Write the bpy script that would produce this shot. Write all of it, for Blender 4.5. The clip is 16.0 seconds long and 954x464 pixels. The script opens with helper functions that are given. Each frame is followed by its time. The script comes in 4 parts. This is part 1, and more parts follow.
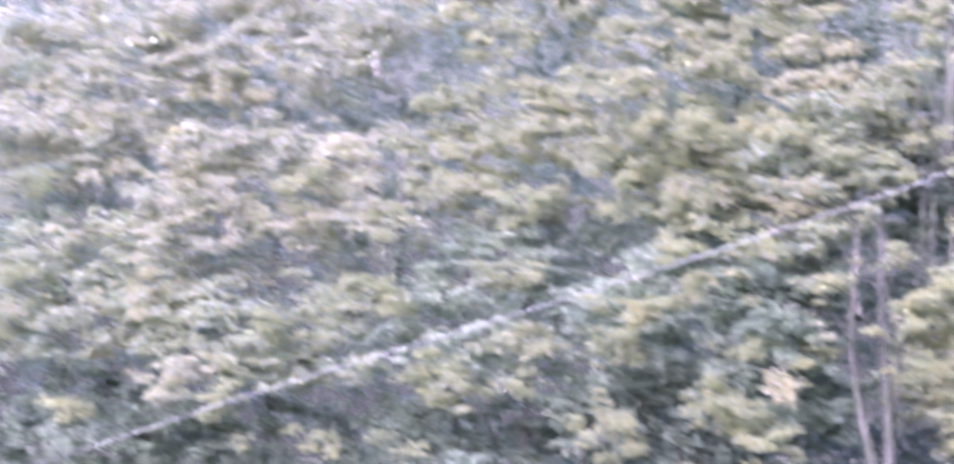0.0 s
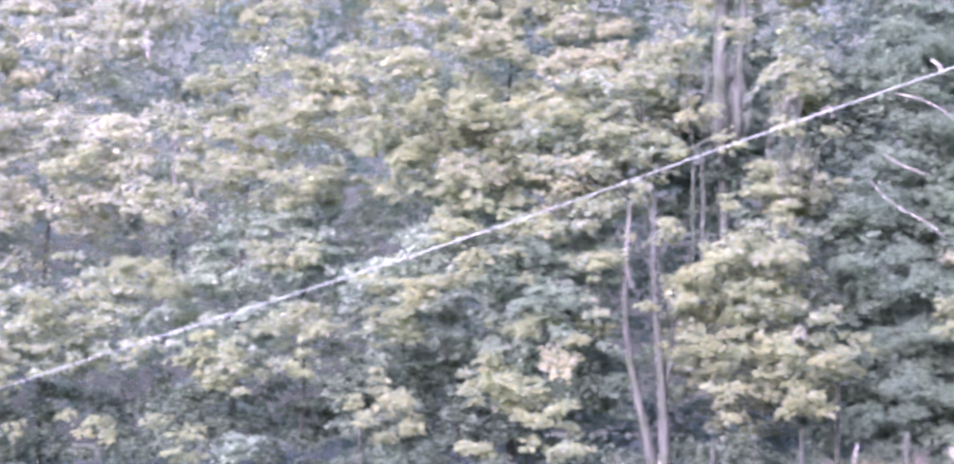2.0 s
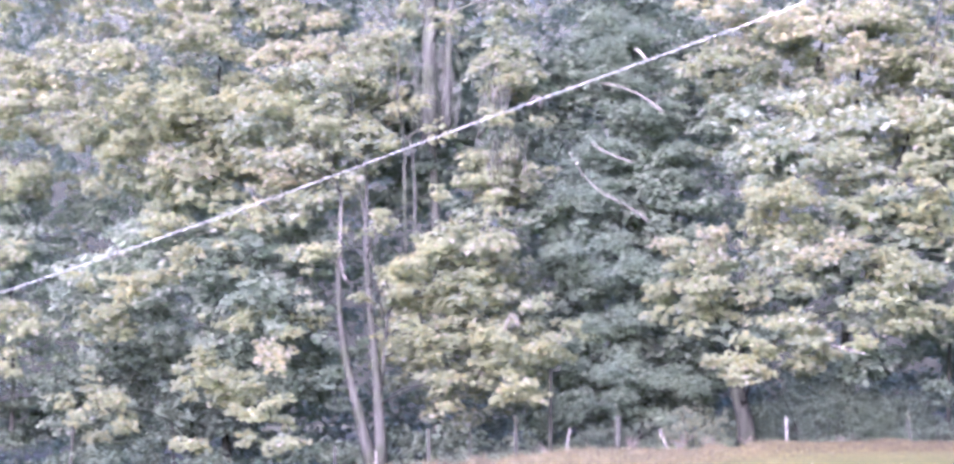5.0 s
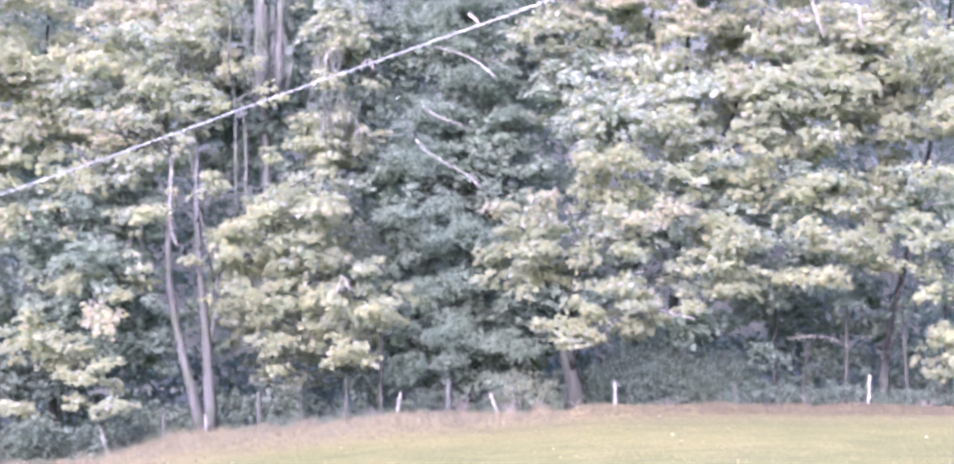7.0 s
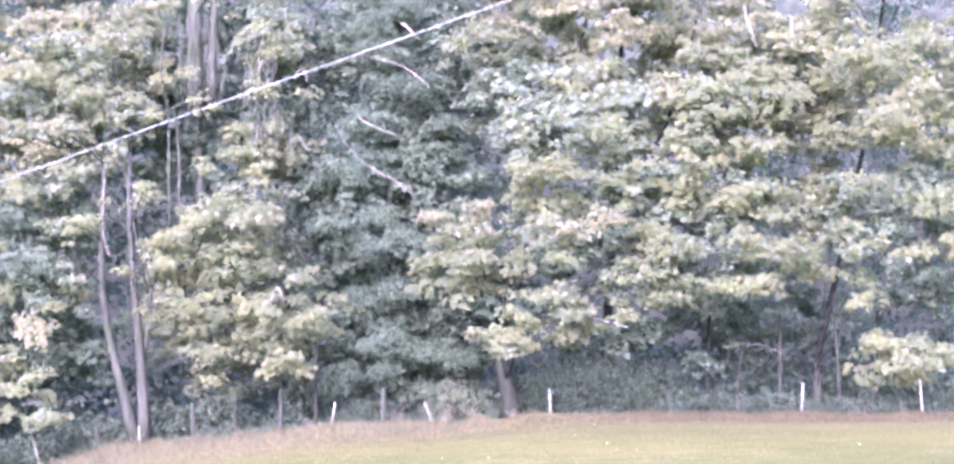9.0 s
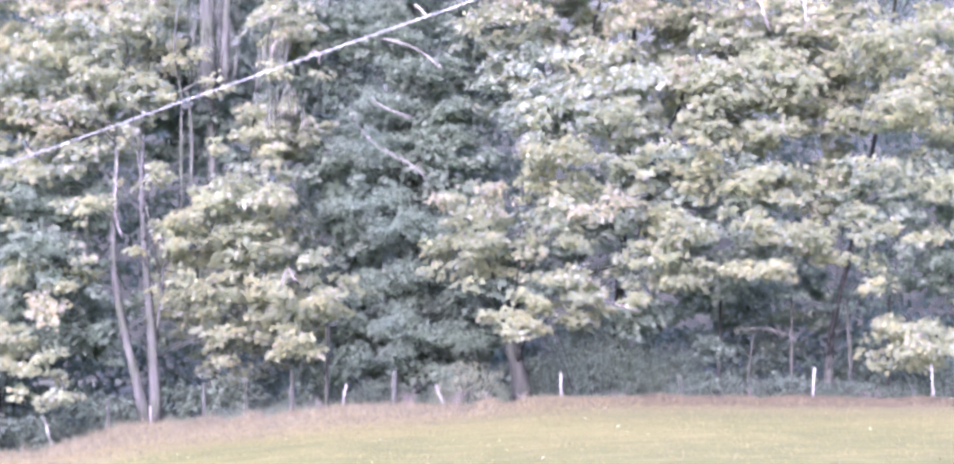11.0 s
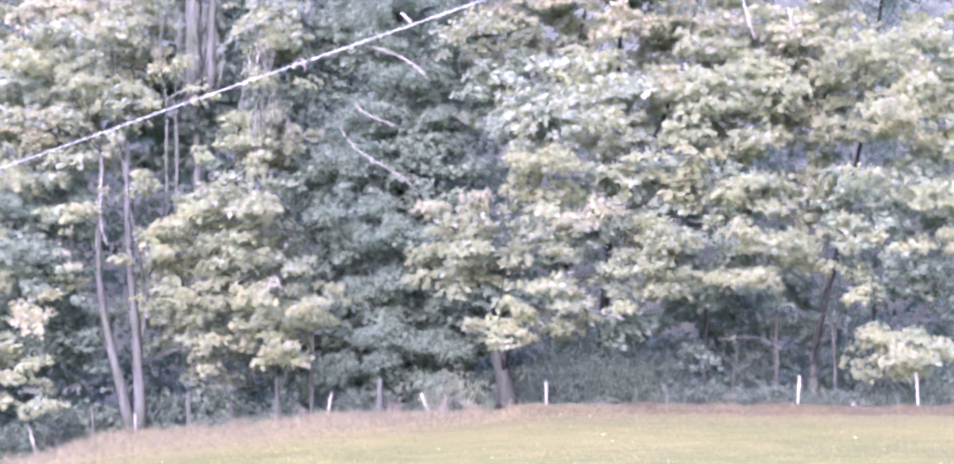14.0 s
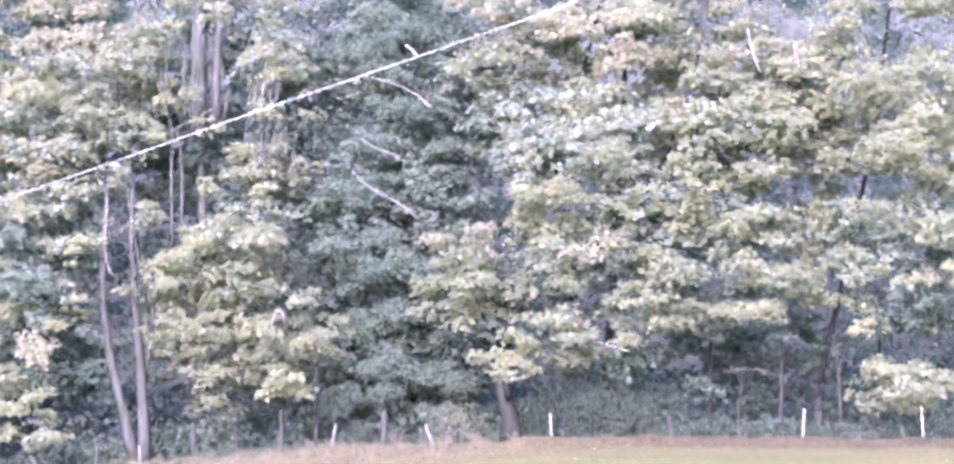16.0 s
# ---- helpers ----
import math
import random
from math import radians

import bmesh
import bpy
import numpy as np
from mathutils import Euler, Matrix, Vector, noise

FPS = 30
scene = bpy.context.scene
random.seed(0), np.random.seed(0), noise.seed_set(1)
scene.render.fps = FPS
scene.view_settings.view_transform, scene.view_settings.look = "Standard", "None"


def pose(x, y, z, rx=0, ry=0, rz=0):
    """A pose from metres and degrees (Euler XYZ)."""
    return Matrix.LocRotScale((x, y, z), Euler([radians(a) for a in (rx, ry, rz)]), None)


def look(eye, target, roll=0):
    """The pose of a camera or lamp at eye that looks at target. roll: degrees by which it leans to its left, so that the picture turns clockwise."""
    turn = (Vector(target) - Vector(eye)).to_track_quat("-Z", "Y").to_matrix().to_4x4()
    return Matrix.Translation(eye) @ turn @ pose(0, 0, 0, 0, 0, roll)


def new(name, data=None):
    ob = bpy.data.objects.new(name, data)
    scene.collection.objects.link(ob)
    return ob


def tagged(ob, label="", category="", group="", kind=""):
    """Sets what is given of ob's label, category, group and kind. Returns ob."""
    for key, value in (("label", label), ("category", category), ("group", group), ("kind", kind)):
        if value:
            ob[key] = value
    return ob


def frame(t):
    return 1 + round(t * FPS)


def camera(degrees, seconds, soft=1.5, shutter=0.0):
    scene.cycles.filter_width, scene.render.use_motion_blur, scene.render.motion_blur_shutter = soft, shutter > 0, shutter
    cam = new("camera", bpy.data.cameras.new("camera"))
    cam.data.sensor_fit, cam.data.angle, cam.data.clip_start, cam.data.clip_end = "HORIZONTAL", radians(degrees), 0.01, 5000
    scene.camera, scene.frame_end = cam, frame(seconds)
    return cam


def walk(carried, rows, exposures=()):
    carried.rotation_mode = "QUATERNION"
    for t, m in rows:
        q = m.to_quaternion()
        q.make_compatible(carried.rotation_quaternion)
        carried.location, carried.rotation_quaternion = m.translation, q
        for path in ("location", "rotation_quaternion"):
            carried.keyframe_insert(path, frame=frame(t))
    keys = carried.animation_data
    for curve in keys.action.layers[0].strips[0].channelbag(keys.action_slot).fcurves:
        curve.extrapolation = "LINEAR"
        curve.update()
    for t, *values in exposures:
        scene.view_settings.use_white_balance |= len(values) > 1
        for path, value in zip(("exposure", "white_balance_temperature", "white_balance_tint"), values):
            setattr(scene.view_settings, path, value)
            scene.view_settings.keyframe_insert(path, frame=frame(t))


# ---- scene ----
# The camera stands at the near side of a sloping field and pans by hand along a wood's edge.
EYE = (0.0, 0.0, 1.6)
cam = camera(24, 16.0, soft=2.8, shutter=0.9)
# seconds, turn to the left, tilt up, lean to the left (degrees)
TURNS = [
    (0, 18.797, 4.896, 2.616),
    (0.5, 16.135, 3.749, 2.266),
    (1, 15.194, 3.478, 2.087),
    (1.5, 14.289, 4.088, 1.968),
    (2, 13.039, 4.585, 1.476),
    (2.5, 11.484, 4.251, 0.978),
    (3, 10.067, 3.686, 0.250),
    (3.5, 8.660, 4.331, 0.184),
    (4, 7.883, 4.567, 0.248),
    (4.5, 6.518, 4.279, 0.055),
    (5, 5.686, 4.468, -0.072),
    (5.2, 5.236, 4.409, 0.007),
    (7.3, 1.108, 3.392, -0.192),
    (7.5, 1.016, 3.251, -0.298),
    (8, 0.403, 2.550, -0.541),
    (8.2, -0.161, 2.894, -0.619),
    (10.3, -0.087, 4.042, 0.033),
    (10.5, -0.058, 3.893, 0.068),
    (11, 0.005, 3.323, 0.026),
    (11.5, -0.319, 3.048, 0.009),
    (12, -0.017, 3.035, -0.052),
    (12.5, -0.298, 3.404, -0.003),
    (13, -0.587, 3.286, 0.019),
    (13.5, -0.502, 3.608, 0.055),
    (14, -0.368, 3.535, 0.065),
    (14.5, -0.319, 3.706, 0.065),
    (15, -0.410, 3.653, 0.082),
    (15.5, -0.031, 4.111, 0.016),
    (16, -0.245, 4.350, 0.163),
]


def aimed(turn, tilt, lean):
    return Matrix.Translation(EYE) @ pose(0, 0, 0, 0, 0, turn) @ pose(0, 0, 0, 90 + tilt) @ pose(0, 0, 0, 0, 0, lean)


walk(cam, [(t, aimed(a, b, c)) for t, a, b, c in TURNS], exposures=[(0.0, 3.82, 5010, 72), (0.5, 3.66, 5010, 72), (1.5, 3.85, 5010, 72), (5.0, 3.89, 5000, 71), (8.0, 4.05, 4980, 71), (11.0, 3.99, 4970, 72), (16.0, 3.99, 4960, 73)])

# ---- world and sun ----
SUN_TURN, SUN_HIGH = -165, 26      # degrees: bearing from +y to the right, height
world = bpy.data.worlds.new("world")
scene.world = world
world.use_nodes = True
wn, wl = world.node_tree.nodes, world.node_tree.links
sky = wn.new("ShaderNodeTexSky")
sky.sky_type, sky.sun_disc = "NISHITA", False
sky.sun_elevation, sky.sun_rotation = radians(SUN_HIGH), radians(SUN_TURN)
sky.dust_density, sky.air_density = 8.0, 1.0
wl.new(sky.outputs[0], wn["Background"].inputs[0])
wn["Background"].inputs[1].default_value = 0.08
sun_data = bpy.data.lights.new("sun", "SUN")
sun_data.energy, sun_data.angle, sun_data.color = 1.1, radians(30.0), (1.0, 0.93, 0.82)
sun = new("sun", sun_data)
sx, sy = math.sin(radians(SUN_TURN)), math.cos(radians(SUN_TURN))
sun.matrix_world = look((60 * sx, 60 * sy, 80), (60 * sx - sx, 60 * sy - sy, 80 - math.tan(radians(SUN_HIGH))))

# ---- materials ----


def material(name, shade, rough=0.8):
    """A node material; shade(nodes, links, bsdf) wires its colour."""
    m = bpy.data.materials.new(name)
    m.use_nodes = True
    b = m.node_tree.nodes["Principled BSDF"]
    b.inputs["Roughness"].default_value = rough
    b.inputs["Specular IOR Level"].default_value = 0.12
    shade(m.node_tree.nodes, m.node_tree.links, b)
    return m


def ramp(n, stops):
    r = n.new("ShaderNodeValToRGB")
    while len(r.color_ramp.elements) < len(stops):
        r.color_ramp.elements.new(0.5)
    for e, (at, c) in zip(r.color_ramp.elements, stops):
        e.position, e.color = at, (*c, 1)
    return r


def noise_at(n, l, scale, detail=4.0, stretch=(1, 1, 1)):
    co, mp, no = n.new("ShaderNodeTexCoord"), n.new("ShaderNodeMapping"), n.new("ShaderNodeTexNoise")
    mp.inputs["Scale"].default_value = stretch
    no.inputs["Scale"].default_value, no.inputs["Detail"].default_value = scale, detail
    l.new(co.outputs["Object"], mp.inputs[0])
    l.new(mp.outputs[0], no.inputs["Vector"])
    return no


def mixed(n, l, kind, fac, a, b):
    m = n.new("ShaderNodeMix")
    m.data_type, m.blend_type = "RGBA", kind
    for sock, v in ((m.inputs["Factor"], fac), (m.inputs["A"], a), (m.inputs["B"], b)):
        if hasattr(v, "links"):
            l.new(v, sock)
        else:
            sock.default_value = v if isinstance(v, float) else (*v, 1)
    return m.outputs["Result"]


def leafy(name, stops, gloss=0.6, glow=0.68):
    """Leaves: each takes its own colour, larger patches shift it; light passes through the blade."""
    def shade(n, l, b):
        geo = n.new("ShaderNodeNewGeometry")
        r = ramp(n, stops)
        l.new(geo.outputs["Random Per Island"], r.inputs[0])
        patch = noise_at(n, l, 0.35, 3.0)
        pr = ramp(n, [(0.35, (0.90, 0.93, 0.96)), (0.65, (1.07, 1.05, 1.0))])
        l.new(patch.outputs["Fac"], pr.inputs[0])
        col = mixed(n, l, "MULTIPLY", 1.0, r.outputs[0], pr.outputs[0])
        vein = noise_at(n, l, 14.0, 2.0)
        vr = ramp(n, [(0.3, (0.92, 0.92, 0.91)), (0.7, (1.06, 1.06, 1.05))])
        l.new(vein.outputs["Fac"], vr.inputs[0])
        col = mixed(n, l, "MULTIPLY", 1.0, col, vr.outputs[0])
        l.new(col, b.inputs["Base Color"])
        b.inputs["Roughness"].default_value = gloss
        b.inputs["Specular IOR Level"].default_value = 0.08
        tr, add = n.new("ShaderNodeBsdfTranslucent"), n.new("ShaderNodeMixShader")
        thin = mixed(n, l, "MULTIPLY", 1.0, col, (2.6, 2.68, 2.6))
        l.new(thin, tr.inputs["Color"])
        add.inputs[0].default_value = glow
        l.new(b.outputs[0], add.inputs[1])
        l.new(tr.outputs[0], add.inputs[2])
        l.new(add.outputs[0], n["Material Output"].inputs[0])
    return material(name, shade)


LEAF = {
    "green": leafy("leaf_green", [(0.0, (0.136, 0.161, 0.091)), (0.5, (0.147, 0.171, 0.097)), (1.0, (0.162, 0.185, 0.107))]),
    "yellow": leafy("leaf_yellow_green", [(0.0, (0.154, 0.164, 0.082)), (0.6, (0.166, 0.174, 0.088)), (1.0, (0.182, 0.186, 0.098))]),
    "tan": leafy("leaf_tan", [(0.0, (0.174, 0.173, 0.104)), (0.6, (0.188, 0.185, 0.113)), (1.0, (0.213, 0.207, 0.130))]),
    # pale leaf that also paints sunlit highlights on the upper boughs
    "pale": leafy("leaf_pale", [(0.0, (0.178, 0.185, 0.138)), (0.6, (0.197, 0.203, 0.152)), (1.0, (0.230, 0.235, 0.177))]),
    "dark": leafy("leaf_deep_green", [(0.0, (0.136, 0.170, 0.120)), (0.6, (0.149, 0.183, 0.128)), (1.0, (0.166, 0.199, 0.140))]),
    # dark evergreen and bramble leaf, also painted shade for inner crowns and gaps
    "shade": leafy("leaf_bramble_shaded", [(0.0, (0.094, 0.127, 0.086)), (0.6, (0.103, 0.139, 0.094)), (1.0, (0.115, 0.152, 0.104))]),
    # darkest leaf: shade under the canopy put into the colour
    "ivy": leafy("leaf_ivy_shaded", [(0.0, (0.054, 0.071, 0.044)), (0.6, (0.061, 0.079, 0.050)), (1.0, (0.070, 0.089, 0.057))]),
    # haze painted as a paler, greyer leaf for deep and far foliage
    "far": leafy("leaf_haze_grey_green", [(0.0, (0.196, 0.220, 0.172)), (0.6, (0.213, 0.238, 0.186)), (1.0, (0.231, 0.254, 0.198))], 0.7, 0.68),
}
# the share of each leaf colour in a bough: green, yellow, tan, pale, deep green, shade-dark bramble, shade-dark ivy,
# haze-pale grey-green
# "s", "m" and "h" carry painted haze through the grey-green share
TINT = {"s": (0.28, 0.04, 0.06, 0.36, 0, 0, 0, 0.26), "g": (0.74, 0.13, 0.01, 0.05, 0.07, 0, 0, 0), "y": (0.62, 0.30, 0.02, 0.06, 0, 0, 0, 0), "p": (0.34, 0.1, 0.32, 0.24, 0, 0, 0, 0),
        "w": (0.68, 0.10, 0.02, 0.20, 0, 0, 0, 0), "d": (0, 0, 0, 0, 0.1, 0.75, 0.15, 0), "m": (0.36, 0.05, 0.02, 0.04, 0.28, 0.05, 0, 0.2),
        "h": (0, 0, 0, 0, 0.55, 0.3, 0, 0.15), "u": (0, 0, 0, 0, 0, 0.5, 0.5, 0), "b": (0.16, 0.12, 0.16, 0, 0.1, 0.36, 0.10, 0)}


def barky(name, dark, light, scale=6.0):
    def shade(n, l, b):
        a, c = noise_at(n, l, scale, 6.0, (1, 1, 0.18)), noise_at(n, l, 0.9, 3.0)
        r = ramp(n, [(0.3, dark), (0.7, light)])
        l.new(a.outputs["Fac"], r.inputs[0])
        moss = ramp(n, [(0.45, (1, 1, 1)), (0.7, (0.72, 0.85, 0.6))])
        l.new(c.outputs["Fac"], moss.inputs[0])
        l.new(mixed(n, l, "MULTIPLY", 1.0, r.outputs[0], moss.outputs[0]), b.inputs["Base Color"])
        bump = n.new("ShaderNodeBump")
        bump.inputs["Strength"].default_value, bump.inputs["Distance"].default_value = 0.8, 0.04
        l.new(a.outputs["Fac"], bump.inputs["Height"])
        l.new(bump.outputs[0], b.inputs["Normal"])
    return material(name, shade, 0.9)


BARK = barky("bark_grey", (0.015, 0.0180, 0.0125), (0.031, 0.0355, 0.025))
# lichen on the old tree; on the left trees, haze painted as paler bark
LICHEN_HAZE_BARK = barky("bark_lichened_hazy", (0.030, 0.036, 0.026), (0.064, 0.074, 0.055), 8.0)
MAPLE_BARK = barky("bark_maple", (0.018, 0.0215, 0.0155), (0.047, 0.053, 0.040), 7.0)
PALE_BARK = barky("bark_bleached", (0.120, 0.118, 0.098), (0.205, 0.202, 0.168), 12.0)
DEAD_CANE = barky("cane_dead", (0.060, 0.054, 0.042), (0.115, 0.104, 0.082), 14.0)
POST_WOOD = barky("post_weathered_wood", (0.018, 0.0220, 0.0155), (0.040, 0.0460, 0.034), 10.0)
POST_PALE = barky("post_pale_paint", (0.105, 0.110, 0.088), (0.170, 0.176, 0.140), 9.0)


def field_shade(n, l, b):
    big, mid, fine = noise_at(n, l, 0.09, 5.0, (1, 0.6, 1)), noise_at(n, l, 0.7, 5.0), noise_at(n, l, 9.0, 3.0, (1, 0.25, 1))
    r = ramp(n, [(0.3, (0.058, 0.070, 0.014)), (0.5, (0.073, 0.083, 0.019)), (0.72, (0.099, 0.104, 0.030))])
    l.new(mid.outputs["Fac"], r.inputs[0])
    r2 = ramp(n, [(0.35, (0.78, 0.86, 0.74)), (0.65, (1.22, 1.14, 1.1))])
    l.new(big.outputs["Fac"], r2.inputs[0])
    r3 = ramp(n, [(0.3, (0.85, 0.86, 0.84)), (0.7, (1.12, 1.11, 1.1))])
    l.new(fine.outputs["Fac"], r3.inputs[0])
    # dry straw-coloured grass spreads from the fence into the lower field
    co, dot, add, rm = n.new("ShaderNodeTexCoord"), n.new("ShaderNodeVectorMath"), n.new("ShaderNodeMath"), n.new("ShaderNodeMapRange")
    dot.operation, dot.inputs[1].default_value = "DOT_PRODUCT", (-2.0, 1.0, 0.0)
    l.new(co.outputs["Object"], dot.inputs[0])
    add.operation, add.inputs[1].default_value = "MULTIPLY_ADD", 34.0
    l.new(mid.outputs["Fac"], add.inputs[0])
    l.new(dot.outputs["Value"], add.inputs[2])
    rm.inputs["From Min"].default_value, rm.inputs["From Max"].default_value = 96.0, 148.0
    l.new(add.outputs[0], rm.inputs["Value"])
    dry = ramp(n, [(0.3, (0.076, 0.075, 0.036)), (0.7, (0.101, 0.098, 0.049))])
    l.new(fine.outputs["Fac"], dry.inputs[0])
    base = mixed(n, l, "MIX", rm.outputs[0], r.outputs[0], dry.outputs[0])
    # worn brown grass towards the fence
    sep, far, worn = n.new("ShaderNodeSeparateXYZ"), n.new("ShaderNodeMath"), n.new("ShaderNodeMapRange")
    l.new(co.outputs["Object"], sep.inputs[0])
    far.operation, far.inputs[1].default_value = "MULTIPLY_ADD", 26.0
    l.new(mid.outputs["Fac"], far.inputs[0])
    l.new(sep.outputs["Y"], far.inputs[2])
    for key, v in (("From Min", 76.0), ("From Max", 112.0), ("To Max", 0.85)):
        worn.inputs[key].default_value = v
    l.new(far.outputs[0], worn.inputs["Value"])
    base = mixed(n, l, "MIX", worn.outputs[0], base, (0.046, 0.044, 0.024))
    col = mixed(n, l, "MULTIPLY", 1.0, mixed(n, l, "MULTIPLY", 1.0, base, r2.outputs[0]), r3.outputs[0])
    l.new(col, b.inputs["Base Color"])
    b.inputs["Specular IOR Level"].default_value = 0.1
    bump = n.new("ShaderNodeBump")
    bump.inputs["Strength"].default_value, bump.inputs["Distance"].default_value = 0.2, 0.03
    l.new(fine.outputs["Fac"], bump.inputs["Height"])
    l.new(bump.outputs[0], b.inputs["Normal"])


FIELD = material("field_grass", field_shade, 0.9)


def stubble_shade(n, l, b):
    a, c = noise_at(n, l, 5.0, 5.0, (1, 0.4, 1)), noise_at(n, l, 0.5, 3.0)
    r = ramp(n, [(0.3, (0.045, 0.045, 0.024)), (0.7, (0.066, 0.065, 0.036))])
    l.new(a.outputs["Fac"], r.inputs[0])
    r2 = ramp(n, [(0.35, (0.85, 0.9, 0.8)), (0.65, (1.15, 1.1, 1.1))])
    l.new(c.outputs["Fac"], r2.inputs[0])
    l.new(mixed(n, l, "MULTIPLY", 1.0, r.outputs[0], r2.outputs[0]), b.inputs["Base Color"])


STUBBLE = material("field_dry_stubble", stubble_shade, 0.95)


def litter_shade(n, l, b):
    a, c = noise_at(n, l, 3.0, 6.0), noise_at(n, l, 0.4, 3.0)
    r = ramp(n, [(0.3, (0.036, 0.045, 0.025)), (0.6, (0.047, 0.057, 0.033)), (0.8, (0.052, 0.066, 0.036))])
    l.new(a.outputs["Fac"], r.inputs[0])
    r2 = ramp(n, [(0.35, (0.8, 0.85, 0.8)), (0.65, (1.2, 1.15, 1.1))])
    l.new(c.outputs["Fac"], r2.inputs[0])
    l.new(mixed(n, l, "MULTIPLY", 1.0, r.outputs[0], r2.outputs[0]), b.inputs["Base Color"])


LITTER = material("wood_floor_litter", litter_shade, 0.95)
RUST = leafy("grass_rusty", [(0.0, (0.033, 0.032, 0.018)), (0.6, (0.043, 0.040, 0.023)), (1.0, (0.060, 0.055, 0.032))], 0.6, 0.3)
STRAW = leafy("grass_dry", [(0.0, (0.064, 0.065, 0.035)), (0.6, (0.081, 0.082, 0.045)), (1.0, (0.116, 0.117, 0.066))], 0.6, 0.3)
BLADE = leafy("grass_green", [(0.0, (0.07, 0.073, 0.025)), (0.6, (0.086, 0.086, 0.032)), (1.0, (0.11, 0.102, 0.044))], 0.6, 0.3)


def cable_shade(n, l, b):
    a = noise_at(n, l, 20.0, 4.0)
    r = ramp(n, [(0.3, (0.19, 0.222, 0.185)), (0.7, (0.25, 0.285, 0.24))])
    l.new(a.outputs["Fac"], r.inputs[0])
    l.new(r.outputs[0], b.inputs["Base Color"])
    b.inputs["Metallic"].default_value = 0.1


CABLE = material("cable_aluminium", cable_shade, 0.5)


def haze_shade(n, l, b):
    """Emission painted as haze for the gaps between trees, brighter with height."""
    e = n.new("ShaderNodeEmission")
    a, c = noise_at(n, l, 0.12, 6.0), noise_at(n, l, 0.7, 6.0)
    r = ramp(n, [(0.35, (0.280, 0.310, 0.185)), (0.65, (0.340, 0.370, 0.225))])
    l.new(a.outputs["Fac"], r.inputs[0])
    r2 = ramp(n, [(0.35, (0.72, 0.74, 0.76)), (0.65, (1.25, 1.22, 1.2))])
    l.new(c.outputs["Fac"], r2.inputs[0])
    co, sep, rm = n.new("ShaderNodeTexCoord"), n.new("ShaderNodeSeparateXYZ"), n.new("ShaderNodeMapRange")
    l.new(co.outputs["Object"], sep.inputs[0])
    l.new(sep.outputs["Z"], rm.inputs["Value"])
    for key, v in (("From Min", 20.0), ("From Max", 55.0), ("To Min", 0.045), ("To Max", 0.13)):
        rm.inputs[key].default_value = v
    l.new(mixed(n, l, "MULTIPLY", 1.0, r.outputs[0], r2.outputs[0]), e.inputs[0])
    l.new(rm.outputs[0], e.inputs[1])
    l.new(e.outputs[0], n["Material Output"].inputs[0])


HAZE = material("haze_glow", haze_shade)

# ---- geometry helpers ----
rng = np.random.default_rng(7)


def arrays(name, verts, faces, mats, index=None, parent=None, smooth=False, label=""):
    """One mesh object from arrays of corners and equal-sized faces."""
    me = bpy.data.meshes.new(name)
    verts, faces = np.asarray(verts, np.float32), np.asarray(faces, np.int32)
    k = faces.shape[1]
    me.vertices.add(len(verts))
    me.vertices.foreach_set("co", verts.ravel())
    me.loops.add(faces.size)
    me.loops.foreach_set("vertex_index", faces.ravel())
    me.polygons.add(len(faces))
    me.polygons.foreach_set("loop_start", np.arange(0, faces.size, k, dtype=np.int32))
    for m in mats:
        me.materials.append(m)
    if index is not None:
        me.polygons.foreach_set("material_index", np.asarray(index, np.int32))
    me.polygons.foreach_set("use_smooth", np.full(len(faces), smooth))
    me.update(calc_edges=True)
    ob = new(name, me)
    ob.parent = parent
    if label:
        ob["label"] = label
    return ob


def thing(name, label, category, at=(0, 0, 0), group="", kind=""):
    ob = tagged(new(name), label, category, group, kind)
    ob.location = at
    ob.empty_display_size = 0.3
    return ob


BLADE_V = np.array([(0, 0.36, 0.05), (0, 0, 0), (-0.5, 0.3, -0.08), (0, 1.0, -0.14), (0.5, 0.3, -0.08)])
BLADE_F = np.array([(0, 1, 2), (0, 2, 3), (0, 3, 4), (0, 4, 1)])
OVAL_V = np.array([(0, 0, 0), (-0.26, 0.45, 0.03), (0, 1.0, -0.08), (0.26, 0.45, 0.03)])
OVAL_F = np.array([(0, 1, 2), (0, 2, 3)])
WIDE_V = np.array([(0, 0, 0), (-0.5, 0.42, -0.06), (0, 1.0, -0.1), (0.5, 0.42, -0.06)])


def unit(v):
    return v / np.maximum(np.linalg.norm(v, axis=-1, keepdims=True), 1e-6)


